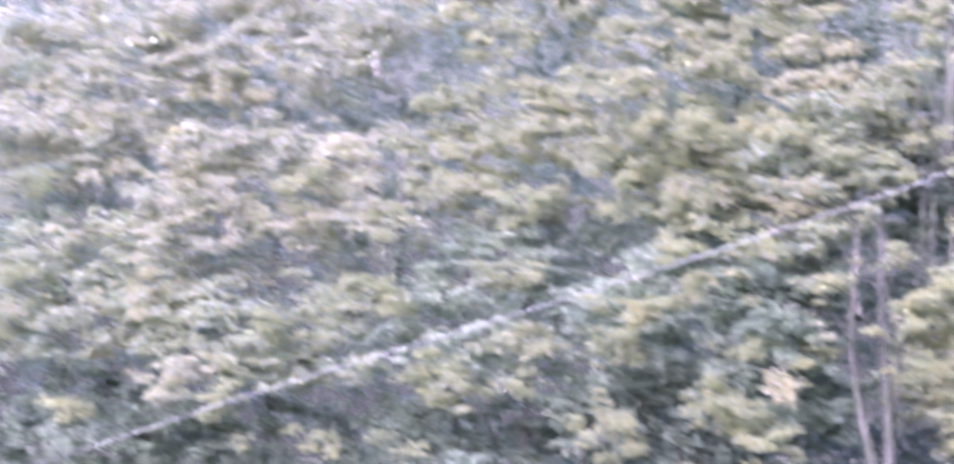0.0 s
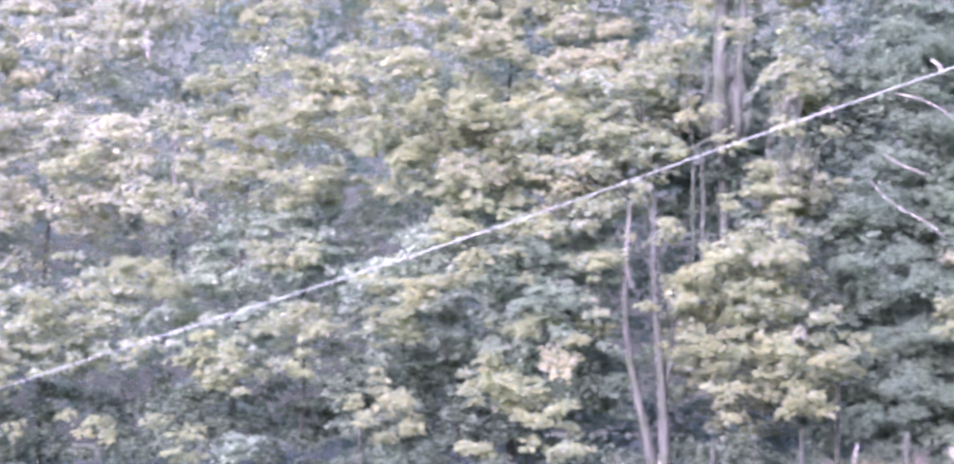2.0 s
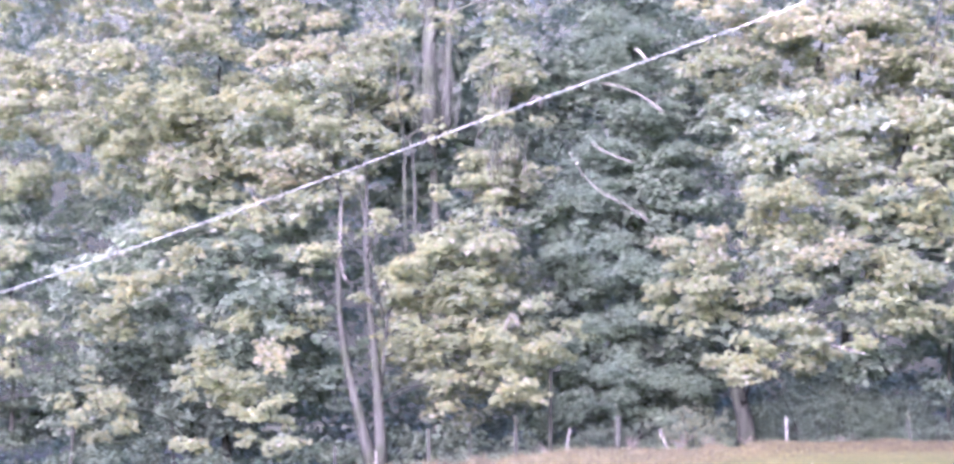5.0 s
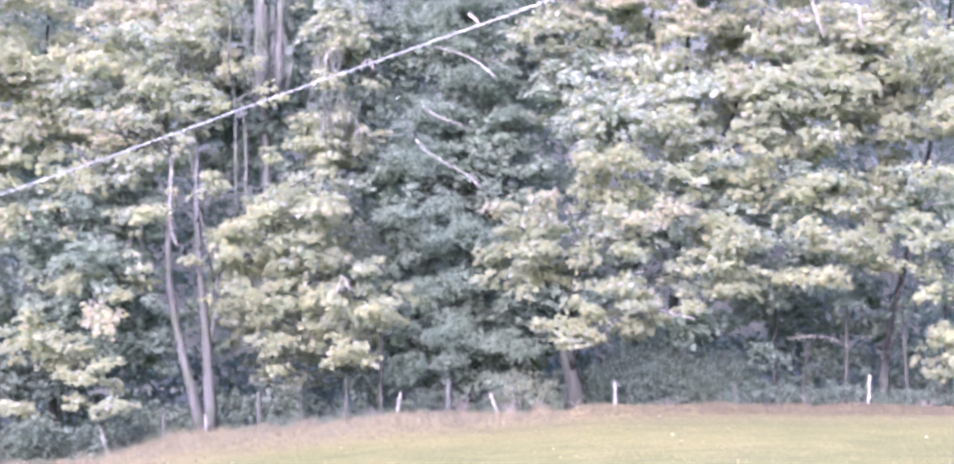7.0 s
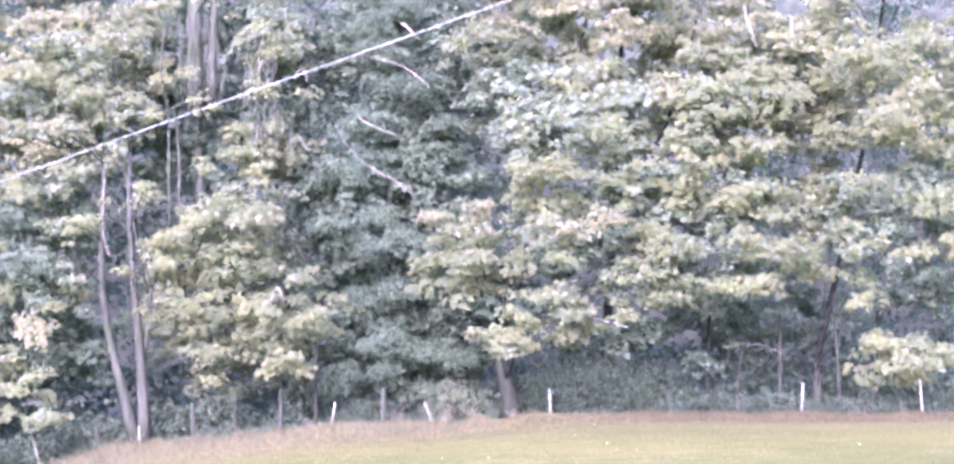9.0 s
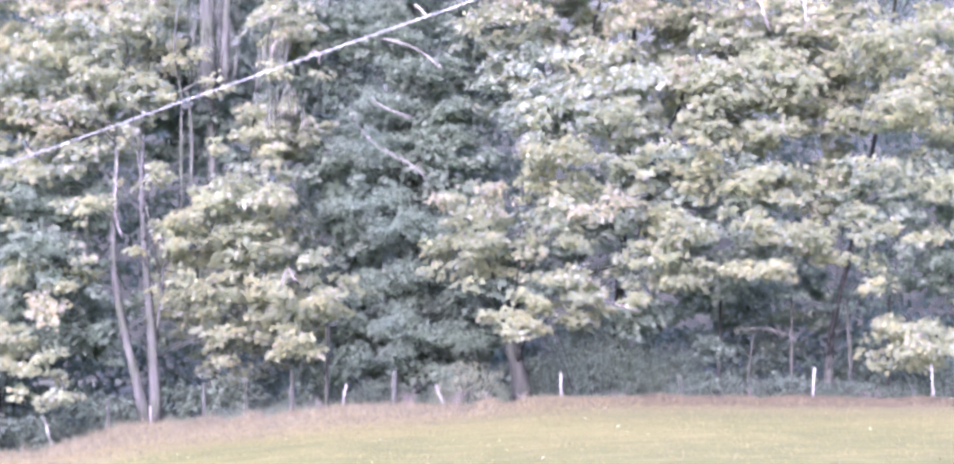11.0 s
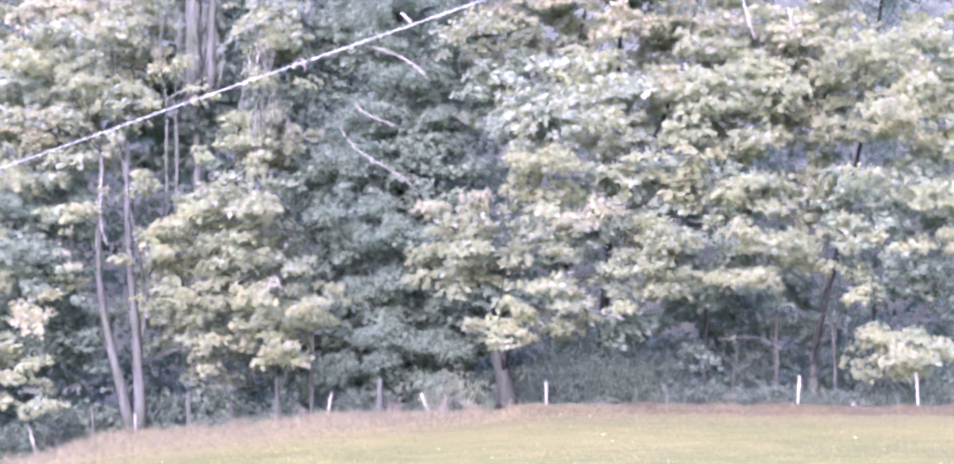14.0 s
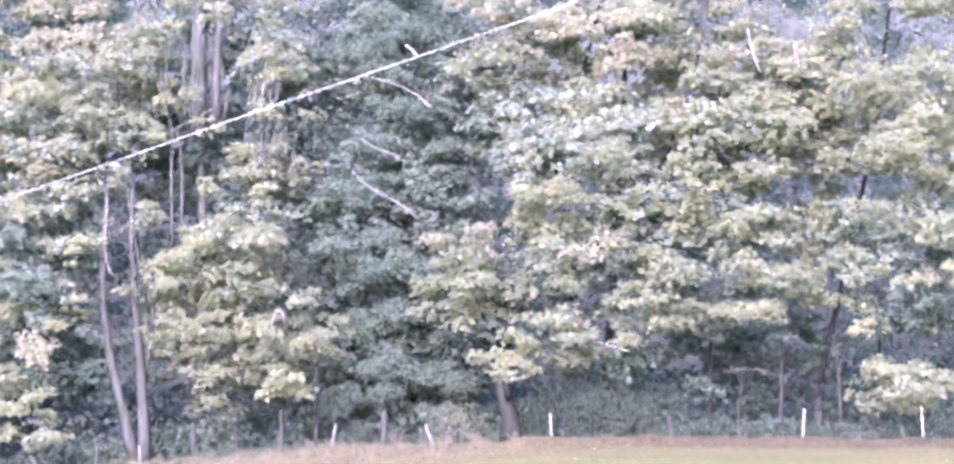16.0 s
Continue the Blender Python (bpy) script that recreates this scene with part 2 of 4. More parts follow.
def leaf_mesh(name, at, along, up, size, which, parent, mats=None, oval=False, label="", wide=False):
    """Leaves at the given places, with their tips along one way and their tops another."""
    bv, bf = (OVAL_V, OVAL_F) if oval else (WIDE_V, OVAL_F) if wide else (BLADE_V, BLADE_F)
    along = unit(along)
    side = unit(np.cross(along, up))
    top = np.cross(side, along)
    n = len(at)
    v = at[:, None] + size[:, None, None] * (bv[None, :, :1] * side[:, None] + bv[None, :, 1:2] * along[:, None] + bv[None, :, 2:] * top[:, None])
    faces = (bf[None] + (np.arange(n) * len(bv))[:, None, None]).reshape(-1, 3)
    ob = arrays(name, v.reshape(-1, 3), faces, mats or list(LEAF.values()), np.repeat(which, len(bf)), parent, label=label)
    return tagged(ob, kind="stuff")


def sprays(centre, outward, count, radius, size, tint, droop=0.55):
    """Flat, drooping sprays of leaves round each centre: places, tips, tops, sizes, colours."""
    k = len(centre)
    c, o = np.repeat(centre, count, 0), np.repeat(outward, count, 0)
    n = len(c)
    rad = np.repeat(rng.uniform(0.6, 1.25, k) * radius, count)
    ang, far = rng.uniform(0, 2 * np.pi, n), np.sqrt(rng.uniform(0, 1, n))
    flat = np.stack([np.cos(ang), np.sin(ang), np.zeros(n)], -1)
    at = c + flat * (far * rad)[:, None]
    at[:, 2] += rng.normal(0, 0.24, n) * rad - droop * rad * far**2 + 0.15 * rad
    along = flat + 0.45 * o + rng.normal(0, 0.35, (n, 3))
    along[:, 2] -= rng.uniform(0.3, 1.4, n)
    up = np.array([0, 0, 0.45]) + 1.0 * o + rng.normal(0, 0.18, (n, 3))
    leaf = size * rng.uniform(0.6, 1.25, n)
    share = np.array(TINT[tint])
    which = rng.choice(8, n, p=share / share.sum())
    return at, along, up, leaf, which


def bough_leaves(x, y, z, rx, rz, tint, dense=1.0, size=0.28, radius=0.42, count=20, deep=None):
    """Where the leaves of one bough hang: a ragged mass of sprays, most of them on top and outside."""
    ry = deep or min(max(0.75 * rx, 0.8), 2.4)
    k = max(3, int(dense * 7.6 * (rx * rz + 0.4 * rx * ry)))
    m = int(2.2 * rx * rz) + 3
    d = unit(rng.normal(0, 1, (m, 3)) + np.array([0, -0.25, 0.2]))
    r = rng.uniform(0.25, 1.0, m) ** 0.45 * (1 + 0.25 * np.sin(5 * d[:, 0] + x * 3) + rng.normal(0, 0.14, m))
    mound = np.array([x, y, z]) + d * r[:, None] * np.array([rx, ry, rz])
    pick = rng.integers(0, m, k)
    off = rng.normal(0, 1, (k, 3)) * np.array([0.34, 0.30, 0.17])
    centre = mound[pick] + off
    out = unit(0.5 * unit(off) + 0.5 * d[pick] * np.array([1, 1, 0.25]) + np.array([0, -0.6, 0.1]))
    return sprays(centre, out, count, radius, size, tint)


def crown_leaves(x, y, z, rx, rz, tint, dense, size):
    """The inner crown: many small boughs scattered through an upright mass."""
    k = int(dense * 6.4 * rx * rz) + 4
    a, r = rng.uniform(0, 2 * np.pi, k), np.sqrt(rng.uniform(0, 1, k))
    px, pz = x + rx * r * np.cos(a), z + rz * r * np.sin(a)
    py = y + rng.uniform(-1.0, 2.2, k)
    some = [bough_leaves(px[i], py[i], pz[i], rng.uniform(0.6, 1.5), rng.uniform(0.25, 0.6), tint, 0.62, size) for i in range(k)]
    return [np.concatenate(q) for q in zip(*some)]


def tube(name, pts, radii, mat, parent=None, sides=8, label=""):
    """A tapered round limb through the given points."""
    pts, radii = np.asarray(pts, float), np.asarray(radii, float)
    t = np.linspace(0, 1, len(pts))
    m = max(2 * len(pts), 4)
    tt = np.linspace(0, 1, m)
    smooth = np.stack([np.interp(tt, t, pts[:, i]) for i in range(3)], -1)
    if len(pts) > 2:
        for _ in range(2):
            smooth[1:-1] = 0.25 * smooth[:-2] + 0.5 * smooth[1:-1] + 0.25 * smooth[2:]
    rr = np.interp(tt, t, radii)
    way = unit(np.gradient(smooth, axis=0))
    ref = np.array([0.31, 0.95, 0.05]) if abs(way[:, 2]).mean() > 0.6 else np.array([0.05, 0.1, 1.0])
    a = unit(np.cross(way, ref))
    b = np.cross(way, a)
    ang = np.arange(sides) * 2 * np.pi / sides
    lump = 1 + 0.10 * np.sin(3 * ang[None] + 2.3 * np.arange(m)[:, None]) + rng.normal(0, 0.03, (m, sides))
    ring = smooth[:, None] + (rr[:, None] * lump)[..., None] * (np.cos(ang)[None, :, None] * a[:, None] + np.sin(ang)[None, :, None] * b[:, None])
    i, j = np.meshgrid(np.arange(m - 1), np.arange(sides), indexing="ij")
    q = np.stack([i * sides + j, i * sides + (j + 1) % sides, (i + 1) * sides + (j + 1) % sides, (i + 1) * sides + j], -1).reshape(-1, 4)
    v = ring.reshape(-1, 3)
    v = np.concatenate([v, smooth[:1], smooth[-1:]])
    cap = [[(j + 1) % sides, j, len(v) - 2, len(v) - 2] for j in range(sides)]
    e = (m - 1) * sides
    cap += [[e + j, e + (j + 1) % sides, len(v) - 1, len(v) - 1] for j in range(sides)]
    me = bpy.data.meshes.new(name)
    me.from_pydata(v.tolist(), [], q.tolist() + [c[:3] for c in cap])
    me.materials.append(mat)
    me.polygons.foreach_set("use_smooth", np.full(len(me.polygons), True))
    me.update()
    ob = new(name, me)
    ob.parent = parent
    if label:
        ob["label"] = label
    return ob


# ---- the ground ----
FENCE_X = (-66, -56, -48, -41, -36, -31, -26, -20, -15.4, -10.8, -6.2, -1.3, 3.7, 9, 20, 60)
FENCE_Z = (-8.2, -6.9, -5.7, -4.2, -3.25, -2.95, -3.0, -2.75, -1.85, -1.4, -0.85, -0.65, -0.2, -0.13, -0.14, 0.0)


def fence_y(x):
    return np.interp(x, (-60, -41, -20, 4, 21), (119, 115, 107, 100, 97))


def ground_z(x, y):
    """The field falls to the left and is level at the camera; beyond the fence the wooded bank climbs."""
    x, y = np.asarray(x, float), np.asarray(y, float)
    across = np.clip(x * 104 / np.maximum(y, 12), -66, 60)
    edge = np.interp(across, FENCE_X, FENCE_Z) * np.clip((y - 12) / 90, 0, 1)
    back = np.clip(y - fence_y(np.clip(x, -60, 21)) - 4, 0, 60)
    return edge + 0.03 * back * np.clip(1 - np.abs(x) / 900, 0, 1)


def sheet(name, xs, ys, mat):
    gx, gy = np.meshgrid(xs, ys, indexing="ij")
    z = ground_z(gx, gy)
    v = np.stack([gx, gy, z], -1).reshape(-1, 3)
    i, j = np.meshgrid(np.arange(len(xs) - 1), np.arange(len(ys) - 1), indexing="ij")
    q = np.stack([i * len(ys) + j, (i + 1) * len(ys) + j, (i + 1) * len(ys) + j + 1, i * len(ys) + j + 1], -1).reshape(-1, 4)
    ob = arrays(name, v, q, [mat, LITTER, STUBBLE], None, smooth=True)
    mid = v[q].mean(1)
    off = mid[:, 1] - fence_y(np.clip(mid[:, 0], -60, 21))
    kind = np.where(off > 1.0, 1, np.where((off > -9 + 3 * np.sin(mid[:, 0] * 0.7 + np.sin(mid[:, 0] * 0.23) * 2)) & (np.abs(mid[:, 0]) < 90), np.where(mid[:, 0] < -18.5, np.where(off > -5, 1, 0), 2), 0))
    ob.data.polygons.foreach_set("material_index", kind.astype(np.int32))
    return ob


xs = np.concatenate([[-3000, -1200, -500, -250, -140, -100], np.arange(-84, 60, 1.0), [64, 90, 140, 250, 500, 1200, 3000]])
ys = np.concatenate([[-3000, -1000, -300, -100, -40, -15], np.arange(-6, 95, 2.0), np.arange(95, 136, 0.8), [140, 150, 165, 190, 240, 400, 1000, 3000]])
tagged(sheet("ground", xs, ys, FIELD), "sloping pasture of short green and straw-coloured grass", "ground", kind="structure")

# glowing wall added behind the wood; haze is painted as its emission
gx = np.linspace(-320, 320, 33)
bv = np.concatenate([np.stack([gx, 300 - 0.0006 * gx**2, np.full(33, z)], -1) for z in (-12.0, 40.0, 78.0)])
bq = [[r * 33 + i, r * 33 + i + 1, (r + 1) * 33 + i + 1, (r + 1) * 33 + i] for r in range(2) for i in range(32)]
tagged(arrays("backdrop", bv, bq, [HAZE], smooth=True), "added glowing blue-grey wall standing in for haze behind the wood", "backdrop", kind="structure")


# ---- trees ----
def tree(label, base, trunks, tiers, body=(), bark=BARK, leaf=0.255, dense=1.15, body_dense=1.0, limb=0.09, group="wood edge trees", oval=False):
    """A broadleaved tree: trunks (points and two radii each), leafy boughs on limbs, and the inner crown."""
    x, y, z = base
    root = thing("tree", label, "tree", (x, y, z), group)
    home = np.array([x, y, z])
    spine = []
    for pts, r0, r1 in trunks:
        local = np.array(pts, float).reshape(-1, 3) - home
        m = len(local)
        local[0, 2] -= 0.9
        radii = np.linspace(r0, r1, m)
        radii[0] *= 1.35
        tube("trunk", local, radii, bark, root, 10)
        spine.append(local)
    spine = np.concatenate([np.stack([np.interp(np.linspace(0, len(q) - 1, 4 * len(q)), np.arange(len(q)), q[:, i]) for i in range(3)], -1) for q in spine])
    for tier in tiers:
        c = np.array(tier[:3]) - home
        low = spine[spine[:, 2] < c[2] - 0.2]
        low = low if len(low) else spine[:1]
        s = low[np.argmin(np.linalg.norm((low - c) * (1, 1, 0.6), axis=1))]
        mid = s + (c - s) * 0.55 + np.array([0, 0.2, 0.18 * np.linalg.norm(c - s)])
        end = c + np.array([0, 0.1, -0.15 * tier[4]])
        arm = tube("limb", [s, mid, end], [limb * 1.3, limb * 0.8, limb * 0.3], bark, root, 6)
        at, al, up, sz, wh = bough_leaves(*tier, dense=dense, size=leaf)
        leaf_mesh("leafy_bough", at - home, al, up, sz, wh, arm, oval=oval)
    # "d", "u" and "h" bodies hold the inner crown's shade as darker leaves
    for b in body:
        at, al, up, sz, wh = crown_leaves(*b, body_dense, leaf * 1.15)
        leaf_mesh("inner_crown", at - home, al, up, sz, wh, root, wide=True)
    return root


tree("large spreading maple with yellowing and tan-tipped leaves behind the fence", (2.21, 105.00, 0.10),
     [([(2.30, 105.00, -0.01), (1.93, 105.00, 1.47), (1.48, 105.40, 3.03), (1.67, 106.50, 4.34)], 0.4, 0.34),
      ([(1.68, 106.80, 4.06), (2.24, 108.50, 6.46), (3.42, 108.50, 10.30), (5.18, 108.00, 15.57), (6.38, 108.00, 20.92)], 0.15, 0.06),
      ([(1.90, 106.50, 3.77), (4.55, 107.50, 6.12), (8.07, 107.50, 10.22), (10.68, 107.00, 15.44), (11.59, 107.00, 21.33)], 0.16, 0.07)],
     [(0.06, 101.5, 9.22, 2.06, 0.58, "p"), (3.53, 102.0, 11.26, 2.21, 0.64, "y"), (6.84, 102.0, 13.19, 1.27, 0.75, "g"), (10.16, 102.0, 11.64, 1.96, 0.54, "y"),
      (13.77, 103.5, 12.37, 1.08, 0.62, "w"), (6.03, 101.5, 8.77, 1.75, 0.81, "p"), (9.95, 101.5, 7.80, 1.40, 1.23, "g"), (13.19, 101.5, 7.73, 1.61, 0.88, "y"),
      (13.18, 101.0, 5.78, 1.53, 0.74, "y"), (0.00, 102.0, 7.00, 1.58, 0.82, "g"), (-0.45, 101.5, 4.88, 0.51, 0.43, "g"), (3.77, 101.0, 5.98, 1.21, 0.95, "g"),
      (1.71, 100.8, 3.22, 1.62, 0.83, "y"), (7.91, 102.0, 5.54, 1.41, 1.30, "g"), (2.03, 100.6, 6.43, 0.40, 0.14, "p"), (1.20, 100.8, 3.00, 1.00, 0.60, "y"), (2.90, 100.9, 4.40, 1.30, 0.80, "g")],
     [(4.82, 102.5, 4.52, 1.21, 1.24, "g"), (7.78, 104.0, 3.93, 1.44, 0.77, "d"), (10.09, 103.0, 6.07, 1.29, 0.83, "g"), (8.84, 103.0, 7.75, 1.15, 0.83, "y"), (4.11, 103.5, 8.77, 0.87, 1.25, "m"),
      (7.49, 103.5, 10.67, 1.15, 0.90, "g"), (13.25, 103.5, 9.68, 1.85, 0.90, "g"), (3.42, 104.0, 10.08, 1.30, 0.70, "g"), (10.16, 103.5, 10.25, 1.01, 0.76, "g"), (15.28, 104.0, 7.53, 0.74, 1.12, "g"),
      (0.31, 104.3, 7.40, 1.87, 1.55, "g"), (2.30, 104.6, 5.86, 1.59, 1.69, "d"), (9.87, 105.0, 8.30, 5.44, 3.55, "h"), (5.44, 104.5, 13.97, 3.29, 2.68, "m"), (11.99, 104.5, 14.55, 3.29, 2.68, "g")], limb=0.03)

# high "w" boughs and crowns: treetop brightness put into a paler leaf colour
tree("tall maple top with pink-tinged leaves, sunlight painted in as silvery colour", (6.91, 113.00, 0.23),
     [([(6.91, 113.00, 0.23), (7.24, 113.00, 7.58), (7.88, 113.00, 15.29), (8.23, 113.00, 24.62)], 0.25, 0.07)],
     [(1.08, 105.5, 17.80, 2.14, 0.71, "w"), (6.58, 105.5, 17.49, 2.25, 1.07, "p"), (10.70, 107.0, 18.24, 1.35, 0.87, "w"), (13.55, 106.0, 16.04, 1.40, 1.00, "w"), (1.34, 106.5, 15.52, 1.77, 1.44, "h"),
      (6.47, 105.0, 15.33, 1.74, 0.42, "y"), (11.58, 106.0, 13.43, 1.91, 1.14, "w"), (2.80, 107.0, 13.39, 2.07, 1.01, "h"), (2.52, 107.0, 20.45, 3.52, 1.59, "p"), (11.25, 108.0, 21.07, 4.58, 1.75, "w"),
      (9.38, 105.5, 15.25, 1.18, 0.71, "p"), (16.22, 107.0, 14.56, 1.20, 1.30, "m"), (5.60, 105.5, 19.60, 2.00, 1.00, "p"), (8.80, 106.0, 20.00, 1.90, 0.90, "w")],
     [(6.50, 108.5, 20.60, 4.20, 2.20, "m"), (3.30, 109.0, 16.30, 4.33, 3.40, "m"), (13.11, 109.0, 16.30, 4.92, 3.99, "w"), (8.84, 109.0, 24.56, 9.21, 2.36, "w")], limb=0.022)

tree("yellow-green maple with dense drooping tiers and a low bough", (16.73, 107.00, 0.31),
     [([(16.73, 107.00, 0.16), (16.84, 108.00, 2.34), (17.91, 112.00, 4.49), (20.03, 114.00, 10.74), (21.69, 114.00, 21.36), (22.06, 114.00, 26.41)], 0.22, 0.05)],
     [(18.65, 103.0, 16.48, 1.22, 0.97, "g"), (21.96, 103.0, 16.76, 1.84, 1.39, "w"), (19.48, 102.0, 13.05, 2.10, 1.30, "y"), (23.06, 102.5, 12.62, 1.70, 1.52, "g"), (18.46, 101.5, 10.43, 1.06, 0.68, "y"),
      (21.80, 102.0, 9.50, 2.24, 0.96, "g"), (17.79, 101.5, 8.24, 1.15, 0.84, "g"), (20.84, 101.5, 7.66, 2.50, 0.81, "y"), (17.60, 102.0, 5.89, 1.13, 1.09, "g"), (19.22, 100.5, 2.69, 2.20, 1.35, "g"),
      (22.59, 101.0, 2.56, 1.12, 0.95, "g"), (17.82, 105.0, 19.51, 1.32, 1.56, "w"), (22.07, 104.0, 20.20, 2.57, 1.54, "w")],
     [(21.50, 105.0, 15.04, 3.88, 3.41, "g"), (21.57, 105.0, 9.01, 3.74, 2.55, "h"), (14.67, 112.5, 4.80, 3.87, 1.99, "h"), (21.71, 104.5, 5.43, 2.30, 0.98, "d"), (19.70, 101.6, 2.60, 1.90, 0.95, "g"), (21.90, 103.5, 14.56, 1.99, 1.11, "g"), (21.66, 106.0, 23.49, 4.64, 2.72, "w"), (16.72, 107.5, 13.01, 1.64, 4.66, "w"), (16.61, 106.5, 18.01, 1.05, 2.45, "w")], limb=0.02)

tree("dark shaded evergreen in the gap between maples", (-2.85, 112.00, 0.25),
     [([(-2.85, 112.00, 0.25), (-3.01, 112.00, 7.53), (-3.18, 112.00, 16.71), (-2.89, 112.00, 25.97)], 0.2, 0.06)],
     [(-3.49, 107.5, 15.95, 1.94, 0.87, "d"), (-5.41, 108.0, 11.73, 1.51, 1.31, "d"), (-1.89, 108.5, 12.52, 2.10, 1.47, "d"), (-4.70, 107.0, 8.72, 2.00, 1.30, "d"), (-2.43, 106.5, 7.82, 1.48, 1.29, "d"),
      (-4.16, 106.5, 5.50, 2.06, 1.00, "d"), (-4.42, 106.0, 3.18, 1.76, 1.00, "d"), (-1.56, 106.5, 2.33, 1.77, 1.29, "d"), (-5.57, 106.0, 1.61, 1.19, 0.86, "d"), (-3.38, 108.5, 19.07, 2.40, 1.76, "d"), (-3.93, 107.5, 14.04, 1.21, 0.72, "d")],
     [(-3.03, 111.0, 17.17, 4.6, 4.86, "d"), (-3.01, 111.0, 6.31, 4.6, 5.62, "d"), (-3.16, 111.0, 24.22, 4.0, 2.56, "d"), (-3.6, 109.0, 10.6, 4.4, 3.4, "d"), (-2.6, 108.5, 3.4, 3.9, 2.6, "d")], leaf=0.22, dense=3.6, body_dense=1.5, limb=0.05, oval=True)

tree("twin-stemmed maple with bright yellow-green hanging boughs", (-15.36, 106.00, -0.48),
     [([(-15.50, 106.00, -0.48), (-16.24, 106.00, 1.46), (-17.01, 106.00, 4.33), (-17.26, 106.00, 6.63), (-17.20, 106.00, 8.94), (-17.24, 107.00, 11.93)], 0.25, 0.09),
      ([(-15.13, 106.00, -0.48), (-15.20, 106.00, 1.46), (-15.49, 106.00, 4.33), (-15.77, 106.00, 7.21), (-16.04, 106.50, 10.14), (-16.07, 107.50, 12.56)], 0.28, 0.07),
      ([(-15.36, 106.20, 2.61), (-15.02, 106.20, 3.76), (-14.88, 106.30, 6.07)], 0.12, 0.06)],
     [(-14.86, 103.5, 10.32, 1.32, 0.50, "w"), (-13.89, 102.5, 7.93, 1.42, 1.03, "y"), (-12.15, 103.0, 9.29, 1.15, 0.69, "g"), (-9.91, 103.0, 9.29, 1.15, 0.69, "w"), (-15.56, 103.0, 6.60, 0.40, 0.30, "y"),
      (-10.60, 103.0, 7.19, 1.57, 1.11, "g"), (-12.55, 102.5, 4.73, 1.63, 1.03, "y"), (-8.48, 102.0, 4.57, 2.03, 0.89, "y"), (-7.93, 102.0, 6.47, 1.06, 0.43, "w"), (-11.85, 102.0, 2.27, 0.99, 0.71, "y"),
      (-8.88, 102.0, 2.41, 1.62, 1.12, "y"), (-18.11, 104.0, 6.65, 0.67, 0.30, "w"), (-12.21, 104.0, 11.64, 0.53, 0.41, "y"), (-20.60, 105.0, 16.34, 1.60, 0.56, "y"), (-18.67, 105.5, 15.25, 1.61, 0.71, "g"), (-19.42, 105.0, 13.39, 1.03, 0.49, "p"), (-17.05, 106.0, 17.79, 1.62, 0.86, "w"), (-18.23, 105.0, 8.87, 1.32, 0.42, "g"), (-9.31, 104.0, 11.21, 0.74, 0.84, "w")],
     [(-11.61, 104.5, 7.98, 2.72, 2.40, "g"), (-10.03, 104.5, 4.58, 3.43, 1.83, "g"), (-19.16, 107.5, 14.62, 3.54, 3.64, "m"), (-21.15, 109.0, 8.85, 3.00, 2.51, "d"), (-21.73, 110.0, 3.99, 3.18, 2.38, "d"), (-20.20, 106.5, 6.66, 1.63, 1.00, "d"), (-18.79, 108.5, 3.81, 1.37, 2.20, "d")], limb=0.03, bark=MAPLE_BARK)

